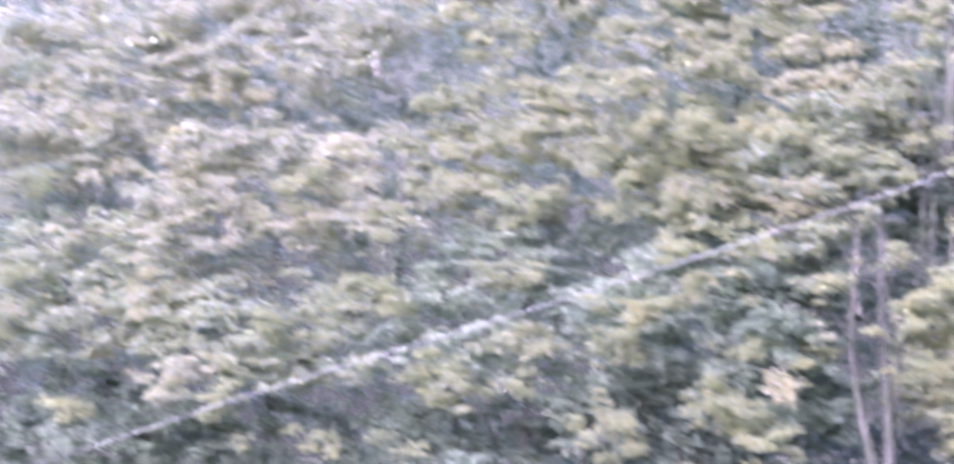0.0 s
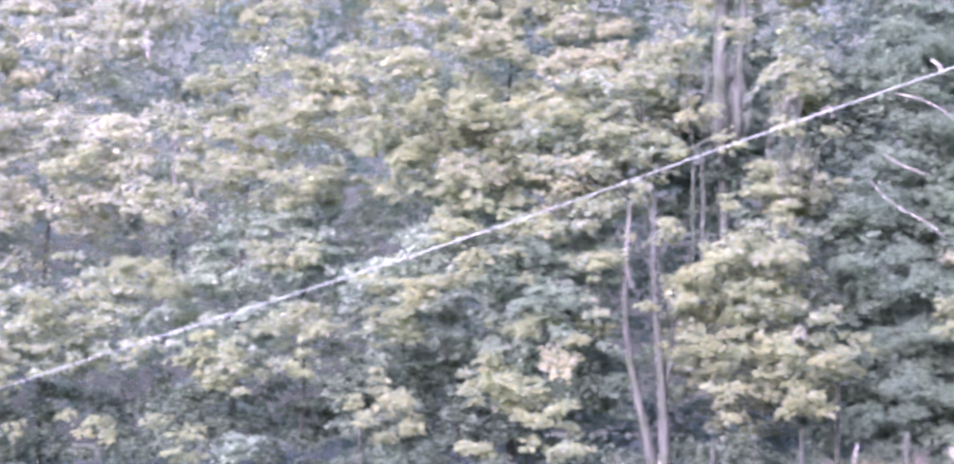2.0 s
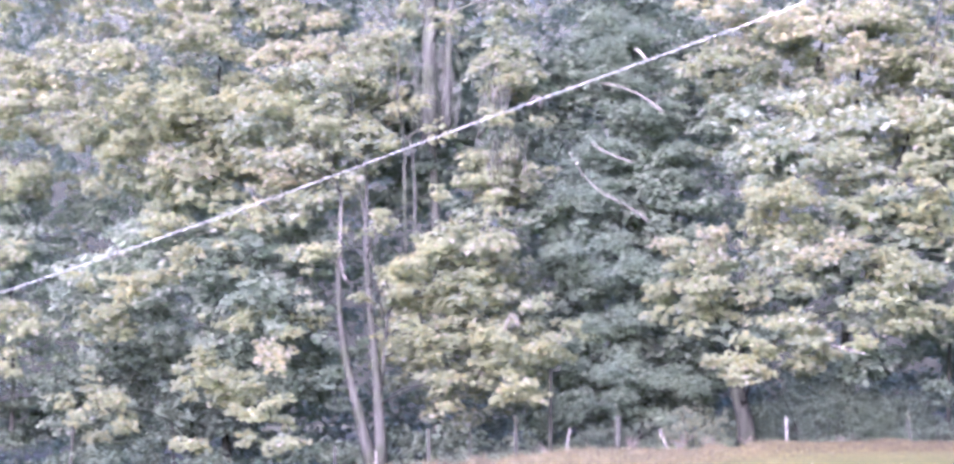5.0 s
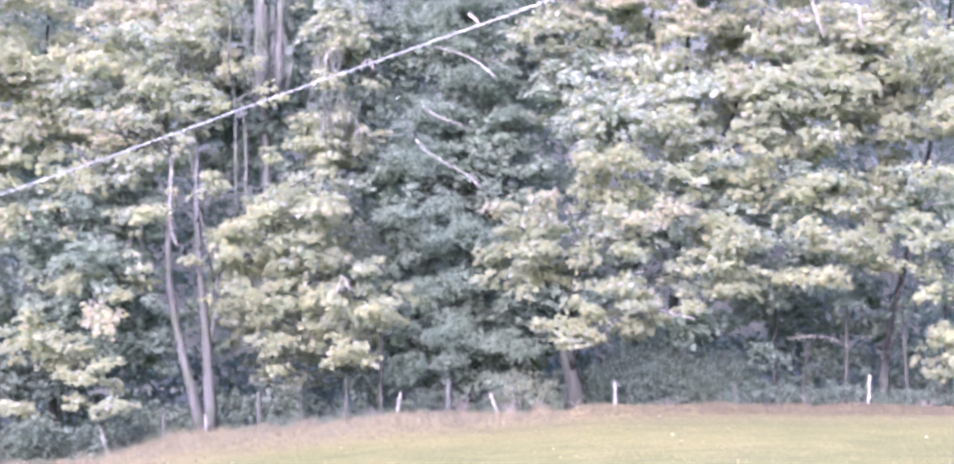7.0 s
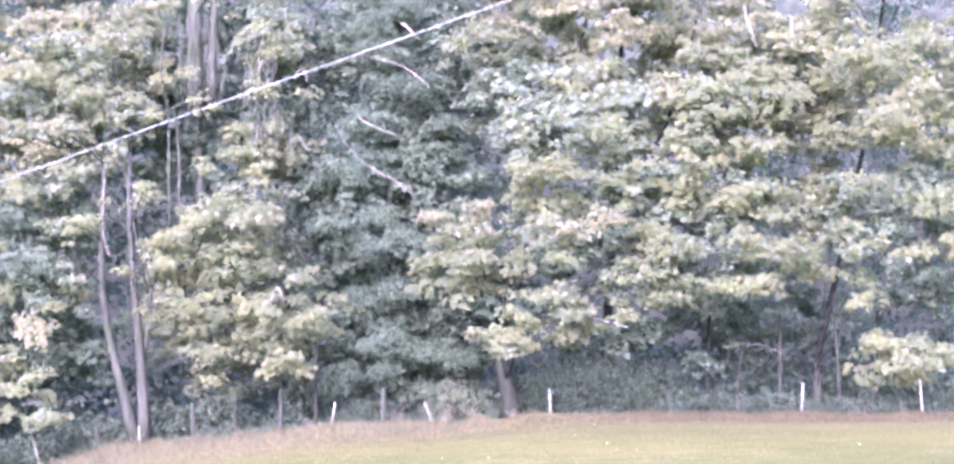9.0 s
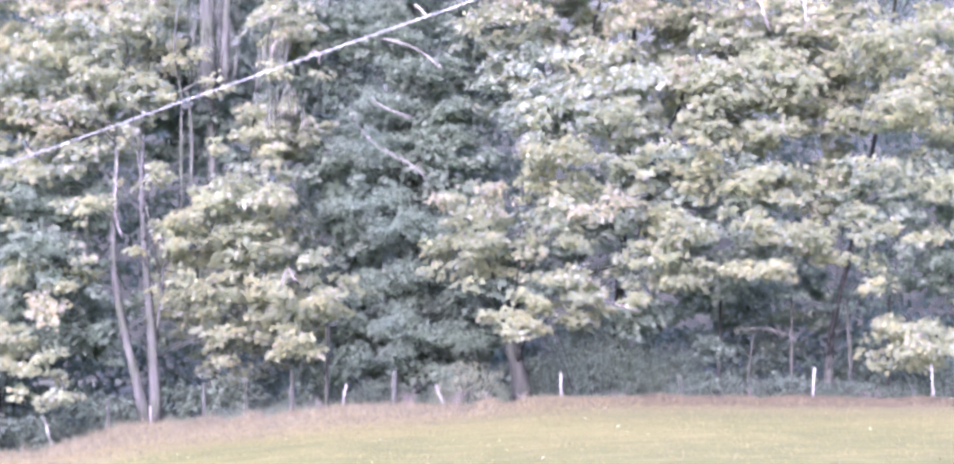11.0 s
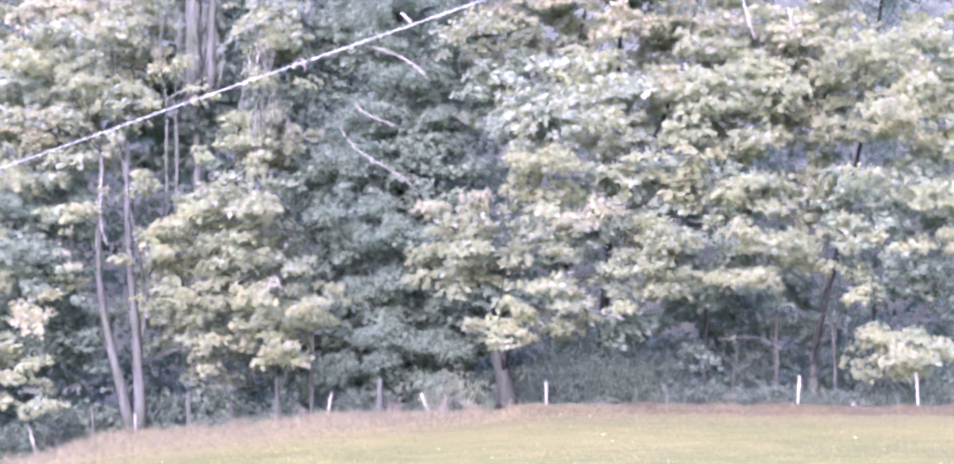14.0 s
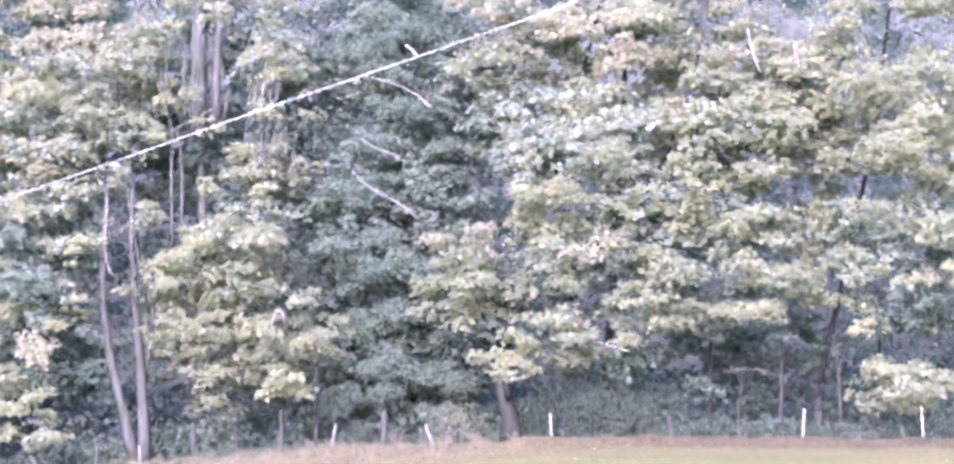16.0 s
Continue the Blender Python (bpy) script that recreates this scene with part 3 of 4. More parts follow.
old_tree = tree("old tree draped in grey lichen and ivy", (-12.79, 109.00, -0.01),
     [([(-13.14, 112.00, -0.21), (-13.14, 112.00, 7.53), (-13.17, 110.00, 15.53)], 0.2, 0.2),
      ([(-13.11, 108.80, 15.38), (-13.21, 108.50, 17.42), (-13.10, 109.00, 23.81)], 0.34, 0.34),
      ([(-12.45, 109.20, 15.73), (-12.32, 109.00, 17.50), (-12.05, 109.00, 22.90)], 0.22, 0.18),
      ([(-13.35, 108.50, 4.40), (-13.92, 108.00, 10.26), (-13.72, 108.20, 12.04), (-14.08, 108.50, 14.75)], 0.08, 0.05),
      ([(-15.30, 108.00, 6.73), (-16.44, 107.50, 11.68), (-16.64, 107.50, 14.33), (-16.96, 107.50, 17.28)], 0.06, 0.035),
      ([(-14.14, 107.50, 9.34), (-14.22, 107.00, 12.51), (-14.12, 107.00, 14.56), (-14.54, 107.00, 16.32)], 0.05, 0.03),
      ([(-10.98, 108.00, 9.37), (-10.88, 107.50, 11.98), (-10.67, 107.50, 14.62)], 0.05, 0.03)],
     [(-14.00, 106.0, 16.11, 1.19, 0.78, "y"), (-9.11, 105.5, 15.32, 1.82, 0.64, "g"), (-9.25, 106.5, 13.48, 1.63, 1.15, "w"), (-9.62, 107.0, 18.53, 1.64, 1.45, "w"), (-14.44, 107.0, 19.12, 0.91, 1.45, "w"),
      (-15.64, 107.5, 14.04, 1.21, 1.31, "g"), (-10.80, 106.0, 12.70, 0.90, 1.29, "g"), (-13.27, 108.0, 21.96, 1.65, 1.46, "w"), (-9.77, 107.5, 10.66, 1.79, 1.16, "m"), (-12.70, 106.8, 15.10, 0.90, 0.50, "g"), (-12.30, 107.0, 20.30, 1.00, 0.60, "w"), (-9.23, 107.5, 21.28, 1.21, 1.45, "w")],
     [(-12.23, 111.0, 15.96, 4.57, 5.27, "d"), (-11.71, 111.0, 5.66, 4.11, 4.67, "m"), (-9.45, 108.5, 18.32, 1.66, 1.61, "m"), (-9.75, 108.0, 13.06, 1.73, 1.46, "w"), (-15.89, 109.0, 18.10, 1.23, 2.21, "w"), (-11.87, 110.0, 24.62, 4.82, 2.53, "w")], dense=0.75, limb=0.05, bark=LICHEN_HAZE_BARK)

tree("broad maple with yellowing crown tiers reaching low", (-24.65, 115.00, -1.10),
     [([(-24.49, 115.00, -1.25), (-24.91, 116.00, 3.51), (-25.77, 117.50, 8.41), (-26.22, 118.50, 15.08), (-25.71, 119.00, 21.82), (-25.43, 119.00, 28.56)], 0.2, 0.04),
      ([(-24.81, 115.50, 4.77), (-22.14, 115.00, 9.21), (-20.24, 115.00, 14.62), (-19.63, 115.00, 20.71)], 0.12, 0.05)],
     [(-28.02, 107.5, 7.85, 2.66, 0.87, "y"), (-26.24, 108.0, 16.96, 2.82, 1.02, "y"), (-20.47, 108.0, 16.71, 1.58, 0.73, "y"), (-23.40, 107.0, 8.92, 1.71, 0.79, "y"), (-26.14, 108.5, 10.70, 1.81, 0.66, "g"),
      (-20.58, 107.5, 13.12, 1.35, 1.09, "p"), (-25.66, 109.0, 13.56, 1.82, 0.88, "p"), (-20.58, 105.5, 4.14, 1.47, 0.92, "p"), (-24.49, 107.0, 3.95, 1.49, 0.58, "g"), (-28.46, 105.0, 1.57, 2.57, 1.42, "y"),
      (-21.67, 105.5, 1.23, 2.54, 1.92, "g"), (-19.19, 107.5, 8.85, 1.21, 0.58, "w"), (-19.83, 109.0, 20.12, 1.82, 1.40, "p"), (-24.59, 109.5, 19.76, 2.42, 1.19, "w"), (-21.84, 106.5, 5.85, 2.49, 0.86, "g")],
     [(-25.63, 111.5, 15.55, 6.10, 3.48, "g"), (-25.33, 110.5, 8.32, 6.04, 3.45, "h"), (-19.12, 108.5, 19.03, 1.81, 0.73, "p"), (-18.20, 109.0, 15.29, 1.01, 1.03, "g"), (-29.04, 108.5, 6.10, 1.37, 0.73, "g"), (-26.12, 109.0, 12.50, 1.08, 0.88, "g"), (-22.59, 108.5, 10.90, 1.37, 0.59, "g"), (-23.01, 106.5, 2.62, 1.05, 0.86, "g"), (-30.08, 110.0, 19.41, 1.54, 0.82, "w"), (-27.09, 113.5, 2.52, 6.67, 2.62, "u"), (-24.54, 112.0, 23.17, 6.13, 2.58, "w"), (-24.26, 112.0, 27.78, 6.43, 2.13, "w")], limb=0.03)

# from here leftwards haze is put into paler leaf and bark colours
tree("grey-green maple with layered boughs, haze put into its leaf colour", (-42.57, 122.00, -2.91),
     [([(-42.38, 122.00, -3.25), (-42.33, 122.00, 3.58), (-42.28, 122.50, 10.51), (-41.88, 123.00, 19.30), (-41.69, 123.00, 28.85)], 0.2, 0.07),
      ([(-37.56, 120.00, 0.20), (-37.39, 120.00, 4.90), (-37.68, 120.00, 7.60)], 0.12, 0.07)],
     [(-36.59, 113.5, 9.68, 2.60, 0.93, "w"), (-40.06, 113.0, 4.71, 1.43, 1.08, "g"), (-38.86, 112.0, 3.11, 1.57, 1.06, "w"), (-36.29, 114.0, 17.15, 3.00, 0.93, "w"), (-40.77, 114.0, 14.28, 1.91, 0.93, "w"),
      (-35.73, 114.0, 13.57, 1.91, 0.62, "g"), (-33.46, 115.0, 20.34, 1.93, 1.10, "w"), (-32.26, 114.0, 14.66, 1.45, 1.40, "w"), (-37.12, 109.5, -0.64, 2.12, 0.77, "h"), (-35.14, 112.5, 5.96, 2.80, 1.07, "w"),
      (-41.56, 115.0, 18.85, 1.62, 1.10, "w"), (-38.21, 116.0, 22.92, 1.95, 1.42, "w"), (-44.86, 113.5, 8.44, 2.21, 1.23, "g"), (-34.96, 111.5, 3.89, 1.11, 0.61, "g"), (-31.82, 115.0, 22.60, 1.93, 1.10, "w"), (-43.79, 114.0, 12.69, 2.22, 0.93, "w")],
     [(-37.42, 116.0, 16.77, 5.73, 4.10, "w"), (-38.47, 115.5, 7.87, 6.33, 4.08, "h"), (-41.07, 120.0, 1.19, 6.74, 2.13, "u"), (-38.61, 117.0, 27.15, 7.05, 3.34, "w"), (-37.26, 119.0, 11.91, 4.91, 1.79, "h"), (-32.32, 116.0, 2.21, 2.42, 2.37, "h")], body_dense=0.6, limb=0.022, bark=LICHEN_HAZE_BARK)

tree("grey-green tree with a yellow patch in its crown, haze put into its leaf colour", (-55.70, 125.50, -5.18),
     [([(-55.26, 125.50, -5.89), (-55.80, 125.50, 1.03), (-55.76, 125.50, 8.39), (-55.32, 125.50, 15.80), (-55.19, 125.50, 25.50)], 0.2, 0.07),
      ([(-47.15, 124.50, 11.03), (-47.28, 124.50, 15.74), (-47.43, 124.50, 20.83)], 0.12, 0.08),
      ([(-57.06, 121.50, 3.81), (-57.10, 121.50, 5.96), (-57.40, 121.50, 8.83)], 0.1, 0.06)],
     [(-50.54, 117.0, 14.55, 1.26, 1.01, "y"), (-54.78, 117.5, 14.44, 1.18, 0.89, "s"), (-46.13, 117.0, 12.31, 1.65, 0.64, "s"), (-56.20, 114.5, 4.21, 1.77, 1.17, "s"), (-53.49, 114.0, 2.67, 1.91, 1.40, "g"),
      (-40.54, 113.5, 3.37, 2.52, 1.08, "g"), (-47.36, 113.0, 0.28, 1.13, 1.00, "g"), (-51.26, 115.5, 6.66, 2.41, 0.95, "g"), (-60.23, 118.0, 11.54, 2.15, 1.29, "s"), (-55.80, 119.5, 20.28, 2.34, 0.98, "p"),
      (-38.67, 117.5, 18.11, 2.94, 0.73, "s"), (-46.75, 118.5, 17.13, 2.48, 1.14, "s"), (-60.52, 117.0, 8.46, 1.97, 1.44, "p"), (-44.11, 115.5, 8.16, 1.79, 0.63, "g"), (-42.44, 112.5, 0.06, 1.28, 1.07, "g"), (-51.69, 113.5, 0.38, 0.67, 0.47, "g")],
     [(-54.17, 119.0, 15.24, 7.82, 4.21, "s"), (-52.69, 117.5, 6.39, 8.03, 3.51, "m"), (-55.56, 122.0, 0.29, 8.02, 2.50, "u"), (-53.54, 120.0, 24.46, 9.18, 3.75, "s")], body_dense=0.6, limb=0.022, bark=LICHEN_HAZE_BARK)

tree("pale trees' edge with haze painted into its leaf colour", (-71.73, 129.50, -7.55),
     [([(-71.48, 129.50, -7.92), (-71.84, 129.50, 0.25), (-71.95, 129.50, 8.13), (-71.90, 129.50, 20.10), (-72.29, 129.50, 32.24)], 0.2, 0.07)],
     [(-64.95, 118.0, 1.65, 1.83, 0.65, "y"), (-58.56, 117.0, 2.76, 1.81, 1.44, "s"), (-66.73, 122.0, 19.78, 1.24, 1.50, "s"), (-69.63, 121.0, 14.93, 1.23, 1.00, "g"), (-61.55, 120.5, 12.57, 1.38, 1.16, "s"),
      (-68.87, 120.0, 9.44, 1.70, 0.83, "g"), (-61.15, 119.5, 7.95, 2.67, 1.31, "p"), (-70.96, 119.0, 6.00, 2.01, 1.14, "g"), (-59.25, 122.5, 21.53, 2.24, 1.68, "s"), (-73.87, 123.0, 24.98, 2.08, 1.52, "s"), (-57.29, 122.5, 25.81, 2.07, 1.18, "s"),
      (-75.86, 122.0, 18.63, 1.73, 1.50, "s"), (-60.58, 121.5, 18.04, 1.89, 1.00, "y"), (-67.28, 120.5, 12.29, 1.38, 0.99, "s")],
     [(-67.68, 122.5, 20.43, 9.05, 5.33, "s"), (-66.08, 121.0, 9.03, 8.94, 4.28, "m"), (-67.54, 124.0, 0.55, 8.83, 3.38, "u"), (-68.29, 124.0, 29.94, 9.84, 2.71, "s")], body_dense=0.6, limb=0.022, bark=LICHEN_HAZE_BARK)


def lichen(x, y, z, w, h, count, parent):
    """Grey lichen hanging in strands from the limbs."""
    home = np.array(parent.location)
    at = np.stack([x + rng.uniform(-w, w, count), y + rng.uniform(-0.7, 0.7, count), z + rng.uniform(-h, h, count)], -1) - home
    long = rng.uniform(0.5, 1.5, count)
    side = np.stack([rng.uniform(0.010, 0.028, count), rng.normal(0, 0.02, count), np.zeros(count)], -1)
    sway = rng.normal(0, 0.07, (count, 1)) * np.array([1.0, 0.5, 0])
    mid, end = at + sway - np.array([0, 0, 0.5]) * long[:, None], at + 2 * sway - np.array([0, 0, 1.0]) * long[:, None]
    v = np.stack([at - side, at + side, mid + side, mid - side, end], 1)
    f = np.array([(0, 1, 2), (0, 2, 3), (3, 2, 4)])[None] + (np.arange(count) * 5)[:, None, None]
    ob = arrays("lichen_beard", v.reshape(-1, 3), f.reshape(-1, 3), [LICHEN_HAZE_BARK, BARK], np.repeat(rng.choice([0, 0, 1], count), 3), parent, label="grey hanging lichen strands")
    return tagged(ob, kind="stuff")


lichen(-12.74, 107.60, 17.60, 1.2, 2.0, 130, old_tree)
lichen(-9.77, 106.60, 16.42, 0.8, 0.9, 50, old_tree)
lichen(-9.07, 106.00, 14.15, 1.0, 1.0, 50, old_tree)


def dead_branch(label, pts, r0, r1, group="dead branches"):
    root = thing("dead_branch", label, "branch", pts[0], group)
    local = np.array(pts) - np.array(pts[0])
    tube("stem", local, np.linspace(r0, r1, len(pts)), PALE_BARK, root, 7)
    return root


dead_branch("bare bleached dead branch drooping before dark foliage", [(-6.09, 106.50, 13.69), (-5.61, 106.20, 12.66), (-4.88, 106.00, 11.89), (-3.86, 105.80, 11.32), (-2.93, 105.60, 10.81), (-2.35, 105.40, 10.25)], 0.014, 0.025)
dead_branch("bleached dead branch high in the dark gap", [(-4.60, 106.00, 17.00), (-3.72, 105.80, 16.80), (-2.71, 105.60, 16.36), (-2.19, 105.40, 15.93), (-1.69, 105.20, 15.44)], 0.02, 0.032)
dead_branch("short dead branch in shaded foliage", [(-5.14, 106.50, 14.21), (-4.61, 106.50, 13.77), (-3.83, 106.40, 13.47), (-3.13, 106.30, 13.20)], 0.03, 0.02)
dead_branch("forked bare twig sticking up from leaves", [(-8.87, 101.60, 5.05), (-8.71, 101.60, 5.60), (-8.55, 101.60, 5.93), (-8.38, 101.60, 5.65), (-8.21, 101.60, 5.21)], 0.03, 0.03)
dead_branch("pale broken branch hanging beside the trunk", [(-16.91, 105.00, 11.10), (-16.93, 104.80, 10.00), (-16.97, 104.80, 8.71), (-16.85, 104.80, 8.00), (-16.59, 104.80, 7.43)], 0.022, 0.03)
dead_branch("small curled dead twig among pale leaves", [(-7.99, 105.00, 15.70), (-7.91, 105.00, 16.14), (-7.65, 105.00, 16.34), (-7.39, 105.00, 16.08), (-7.45, 105.00, 15.65)], 0.026, 0.022)
dead_branch("small curled dead twig among pale leaves", [(-9.70, 105.50, 16.00), (-9.76, 105.50, 16.52), (-9.47, 105.50, 16.93), (-9.16, 105.50, 16.76)], 0.024, 0.02)
dead_branch("broken branch stub in the shade", [(5.56, 102.00, 4.45), (6.36, 101.50, 4.22), (7.30, 101.20, 3.93)], 0.018, 0.028)
dead_branch("drooping bare stem of a low bough", [(14.67, 103.00, 2.58), (13.70, 103.00, 3.19), (12.54, 102.60, 3.19), (11.68, 102.40, 2.99)], 0.012, 0.008)
dead_branch("broken top of a bare stem", [(-2.95, 105.80, 18.54), (-2.66, 105.80, 18.34), (-2.43, 105.80, 18.02)], 0.07, 0.05)
dead_branch("slender pale stem among far leaves", [(-46.76, 118.00, 22.61), (-46.69, 118.00, 21.74), (-46.61, 118.00, 20.87)], 0.06, 0.05)
dead_branch("thin grey stem in the hazy wood", [(-44.51, 117.00, 16.59), (-44.41, 117.00, 15.23), (-44.38, 117.00, 13.69), (-44.31, 117.00, 12.84)], 0.04, 0.03)
dead_branch("pale bare stem in the maple top", [(13.20, 105.00, 19.23), (13.42, 105.00, 18.21), (13.76, 105.00, 17.26)], 0.04, 0.03)
dead_branch("short bleached snag in the maple top", [(15.43, 105.00, 18.65), (15.49, 105.00, 17.92), (15.42, 105.00, 17.15)], 0.045, 0.035)

# small drooping bough of the dark hollow under the maples
tree("small drooping sapling in the dark hollow", (12.35, 103.50, 0.35),
     [([(12.43, 103.50, 0.21), (12.50, 103.50, 1.75), (12.77, 103.40, 3.00)], 0.06, 0.03)],
     [(11.13, 102.5, 2.44, 1.28, 0.54, "u")], leaf=0.22, limb=0.03, group="saplings")
tree("slender leafless sapling stem by the fence", (-6.95, 104.00, 0.06), [([(-6.95, 104.00, -0.08), (-6.95, 104.00, 1.47), (-6.93, 104.00, 3.29)], 0.08, 0.07)], [(-7.13, 103.6, 3.64, 0.59, 0.48, "g")], limb=0.03, group="saplings")
for lean, x, y, h in ((0.10, 14.79, 106.00, 5.0), (-0.20, 17.66, 106.00, 4.5), (0.20, 11.57, 108.00, 5.5), (0.10, -4.21, 108.00, 4.5), (0.10, 19.56, 107.00, 5.0), (0.20, -31.97, 112.00, 4.5), (-0.20, -27.01, 114.00, 5.0)):
    z0 = float(ground_z(x, y))
    root = thing("understorey_stem", "thin grey shaded stem in the wood", "tree trunk", (x, y, z0 - 0.1), "understorey stems")
    tube("stem", [(0, 0, 0), (lean * 0.4, 0, h * 0.5), (lean, 0.1, h)], [0.11, 0.09, 0.06], BARK, root, 7)
    at, al, up, sz, wh = bough_leaves(lean, 0.1, h, 0.9, 0.5, "d", size=0.2)
    leaf_mesh("foliage", at, al, up, sz, wh, root)


def wood_fill(name, label, x0, x1, y0, y1, low, high, count, size, tint):
    """Uncounted foliage of the deep wood: clumps scattered in a slab on the bank."""
    cx, cy = rng.uniform(x0, x1, count), rng.uniform(y0, y1, count)
    cz = ground_z(cx, cy) + low + (high - low) * rng.uniform(0, 1, count)
    c = np.stack([cx, cy + 0.1 * cx * 0, cz], -1)
    some = [bough_leaves(*p, rng.uniform(1.0, 2.4), rng.uniform(0.5, 0.9), tint, 0.42, size, 0.7, 12) for p in c]
    at, al, up, sz, wh = (np.concatenate(q) for q in zip(*some))
    return tagged(leaf_mesh(name, at, al, up, sz, wh, None, oval=True), label, "foliage", kind="stuff")


# "d" leaves paint the deep wood's shade
wood_fill("far_woods", "dense foliage of the deep wood, shade put into its leaf colour", -32, 36, 113, 127, 0.0, 31, 1100, 0.42, "d")
# haze of the deep wood comes from these leaf tints
wood_fill("far_woods", "grey-green foliage of the deep wood, haze and shade in its leaf colour", -86, -26, 122, 137, 0.0, 37, 1300, 0.45, "h")
wood_fill("far_woods", "pale treetops of the deep wood, mist painted into their leaf colour", -84, 36, 119, 130, 13.0, 36, 900, 0.45, "s")
# unseen foliage on both flanks, added to keep side light off the wood
wood_fill("side_woods_blocker", "wood edge foliage added beyond the view to block side light", -128, -88, 98, 136, 0.0, 28, 330, 0.7, "g")
wood_fill("side_woods_blocker", "wood edge foliage added beyond the view to block side light", 34, 72, 92, 124, 0.0, 26, 330, 0.7, "g")
# "u" leaves paint the shade of the wood floor
wood_fill("undergrowth", "tangled undergrowth on the wood floor, shade put into its leaf colour", -84, 36, 117, 128, 0.0, 3.6, 330, 0.4, "u")
wood_fill("undergrowth", "tangled undergrowth on the wood floor, shade put into its leaf colour", -30, 30, 107.5, 112, 0.0, 2.2, 130, 0.42, "u")


# ---- shrubs along the fence ----
def shrub(label, x, y, w, h, tint, size=0.13, dense=1.0, group="fence line shrubs"):
    """A low thicket of small leaves on arching stems."""
    z = float(ground_z(x, y))
    root = thing("shrub", label, "shrub", (x, y, z - 0.05), group)
    for i in range(9):
        a = rng.uniform(-1, 1)
        top = np.array([a * w * 0.9, rng.uniform(-0.4, 0.6), h * rng.uniform(0.6, 1.05)])
        tube("stem", [(a * w * 0.4, 0, 0), top * (0.7, 0.7, 0.75), top], [0.025, 0.018, 0.006], BARK, root, 5)
    k = int(dense * 60 * w * h + 20)
    c = np.stack([rng.uniform(-1, 1, k) * w, rng.uniform(-0.7, 0.9, k), rng.uniform(0.05, 1, k)], -1)
    c[:, 2] *= h * (1 - 0.55 * np.abs(c[:, 0] / w) ** 2) * rng.uniform(0.7, 1.15, k)
    o = unit(np.stack([c[:, 0] / w, np.full(k, -0.6), np.full(k, 0.2)], -1))
    at, al, up, sz, wh = sprays(c, o, 12, 0.26, size, tint, 0.7)
    leaf_mesh("foliage", at, al, up, sz, wh, root, oval=True)
    return root


# "u" shrubs have the hollow's shade mixed into their leaf colour
for label, x, y, w, h, tint in (
        ("low green bramble thicket at the field edge", -14.0, 106.5, 2.6, 0.95, "d"),
        ("low green bramble thicket at the field edge", -10.4, 105.5, 2.8, 1.0, "d"),
        ("low green bramble thicket at the field edge", -7.5, 104.8, 2.2, 1.0, "d"),
        ("reddish-green bramble bush beside a fence post", -0.3, 103.2, 1.7, 2.3, "b"),
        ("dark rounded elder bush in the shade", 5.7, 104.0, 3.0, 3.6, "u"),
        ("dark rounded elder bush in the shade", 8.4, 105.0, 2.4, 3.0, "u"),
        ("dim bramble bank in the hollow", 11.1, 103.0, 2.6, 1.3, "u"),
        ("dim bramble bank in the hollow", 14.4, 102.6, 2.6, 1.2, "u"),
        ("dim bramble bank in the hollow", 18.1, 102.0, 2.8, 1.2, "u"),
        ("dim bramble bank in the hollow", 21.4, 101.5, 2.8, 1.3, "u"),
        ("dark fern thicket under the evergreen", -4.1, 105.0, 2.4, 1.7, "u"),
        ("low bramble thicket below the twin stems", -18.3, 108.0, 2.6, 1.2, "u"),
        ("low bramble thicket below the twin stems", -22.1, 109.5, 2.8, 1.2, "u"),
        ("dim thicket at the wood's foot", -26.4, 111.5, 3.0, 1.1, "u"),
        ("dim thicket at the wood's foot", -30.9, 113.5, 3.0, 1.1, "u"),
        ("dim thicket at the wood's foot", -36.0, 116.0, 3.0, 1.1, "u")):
    shrub(label, x, y, w, h, tint)


# ---- fence ----
def fence_post(label, x, y, top, lean, width, mat, sink=0.35, group="fence posts", wood=False):
    """A post of the old field fence, driven into the bank; lean moves its top sideways."""
    z = float(ground_z(x, y)) - sink
    root = thing("fence_post", label, "fence post", (x, y, z), group)
    h = top - z
    r = width / 2
    if wood:
        tube("shaft", [(0, 0, 0), (lean * 0.5, 0, h * 0.5), (lean, 0.02, h)], [r * 1.1, r, r * 0.92], mat, root, 9)
    else:
        # a steel stake of T section
        bm = bmesh.new()
        for sx_, sy_, oy in ((r, r * 0.22, 0.0), (r * 0.2, r * 0.7, r * 0.7)):
            ret = bmesh.ops.create_cube(bm, size=1.0)
            bmesh.ops.scale(bm, vec=(2 * sx_, 2 * sy_, h), verts=ret["verts"])
            bmesh.ops.translate(bm, vec=(0, oy, h / 2), verts=ret["verts"])
        for v in bm.verts:
            v.co.x += lean * v.co.z / h
        bmesh.ops.bevel(bm, geom=bm.edges[:], offset=r * 0.08, segments=1, affect="EDGES")
        me = bpy.data.meshes.new("shaft")
        bm.to_mesh(me)
        bm.free()
        me.materials.append(mat)
        new("shaft", me).parent = root
    return root


fence_post("leaning pale steel fence stake", -41.17, 115.04, -2.37, -0.22, 0.07, POST_PALE)
fence_post("leaning pale steel fence stake", -35.96, 113.08, -1.46, 0.09, 0.07, POST_PALE)
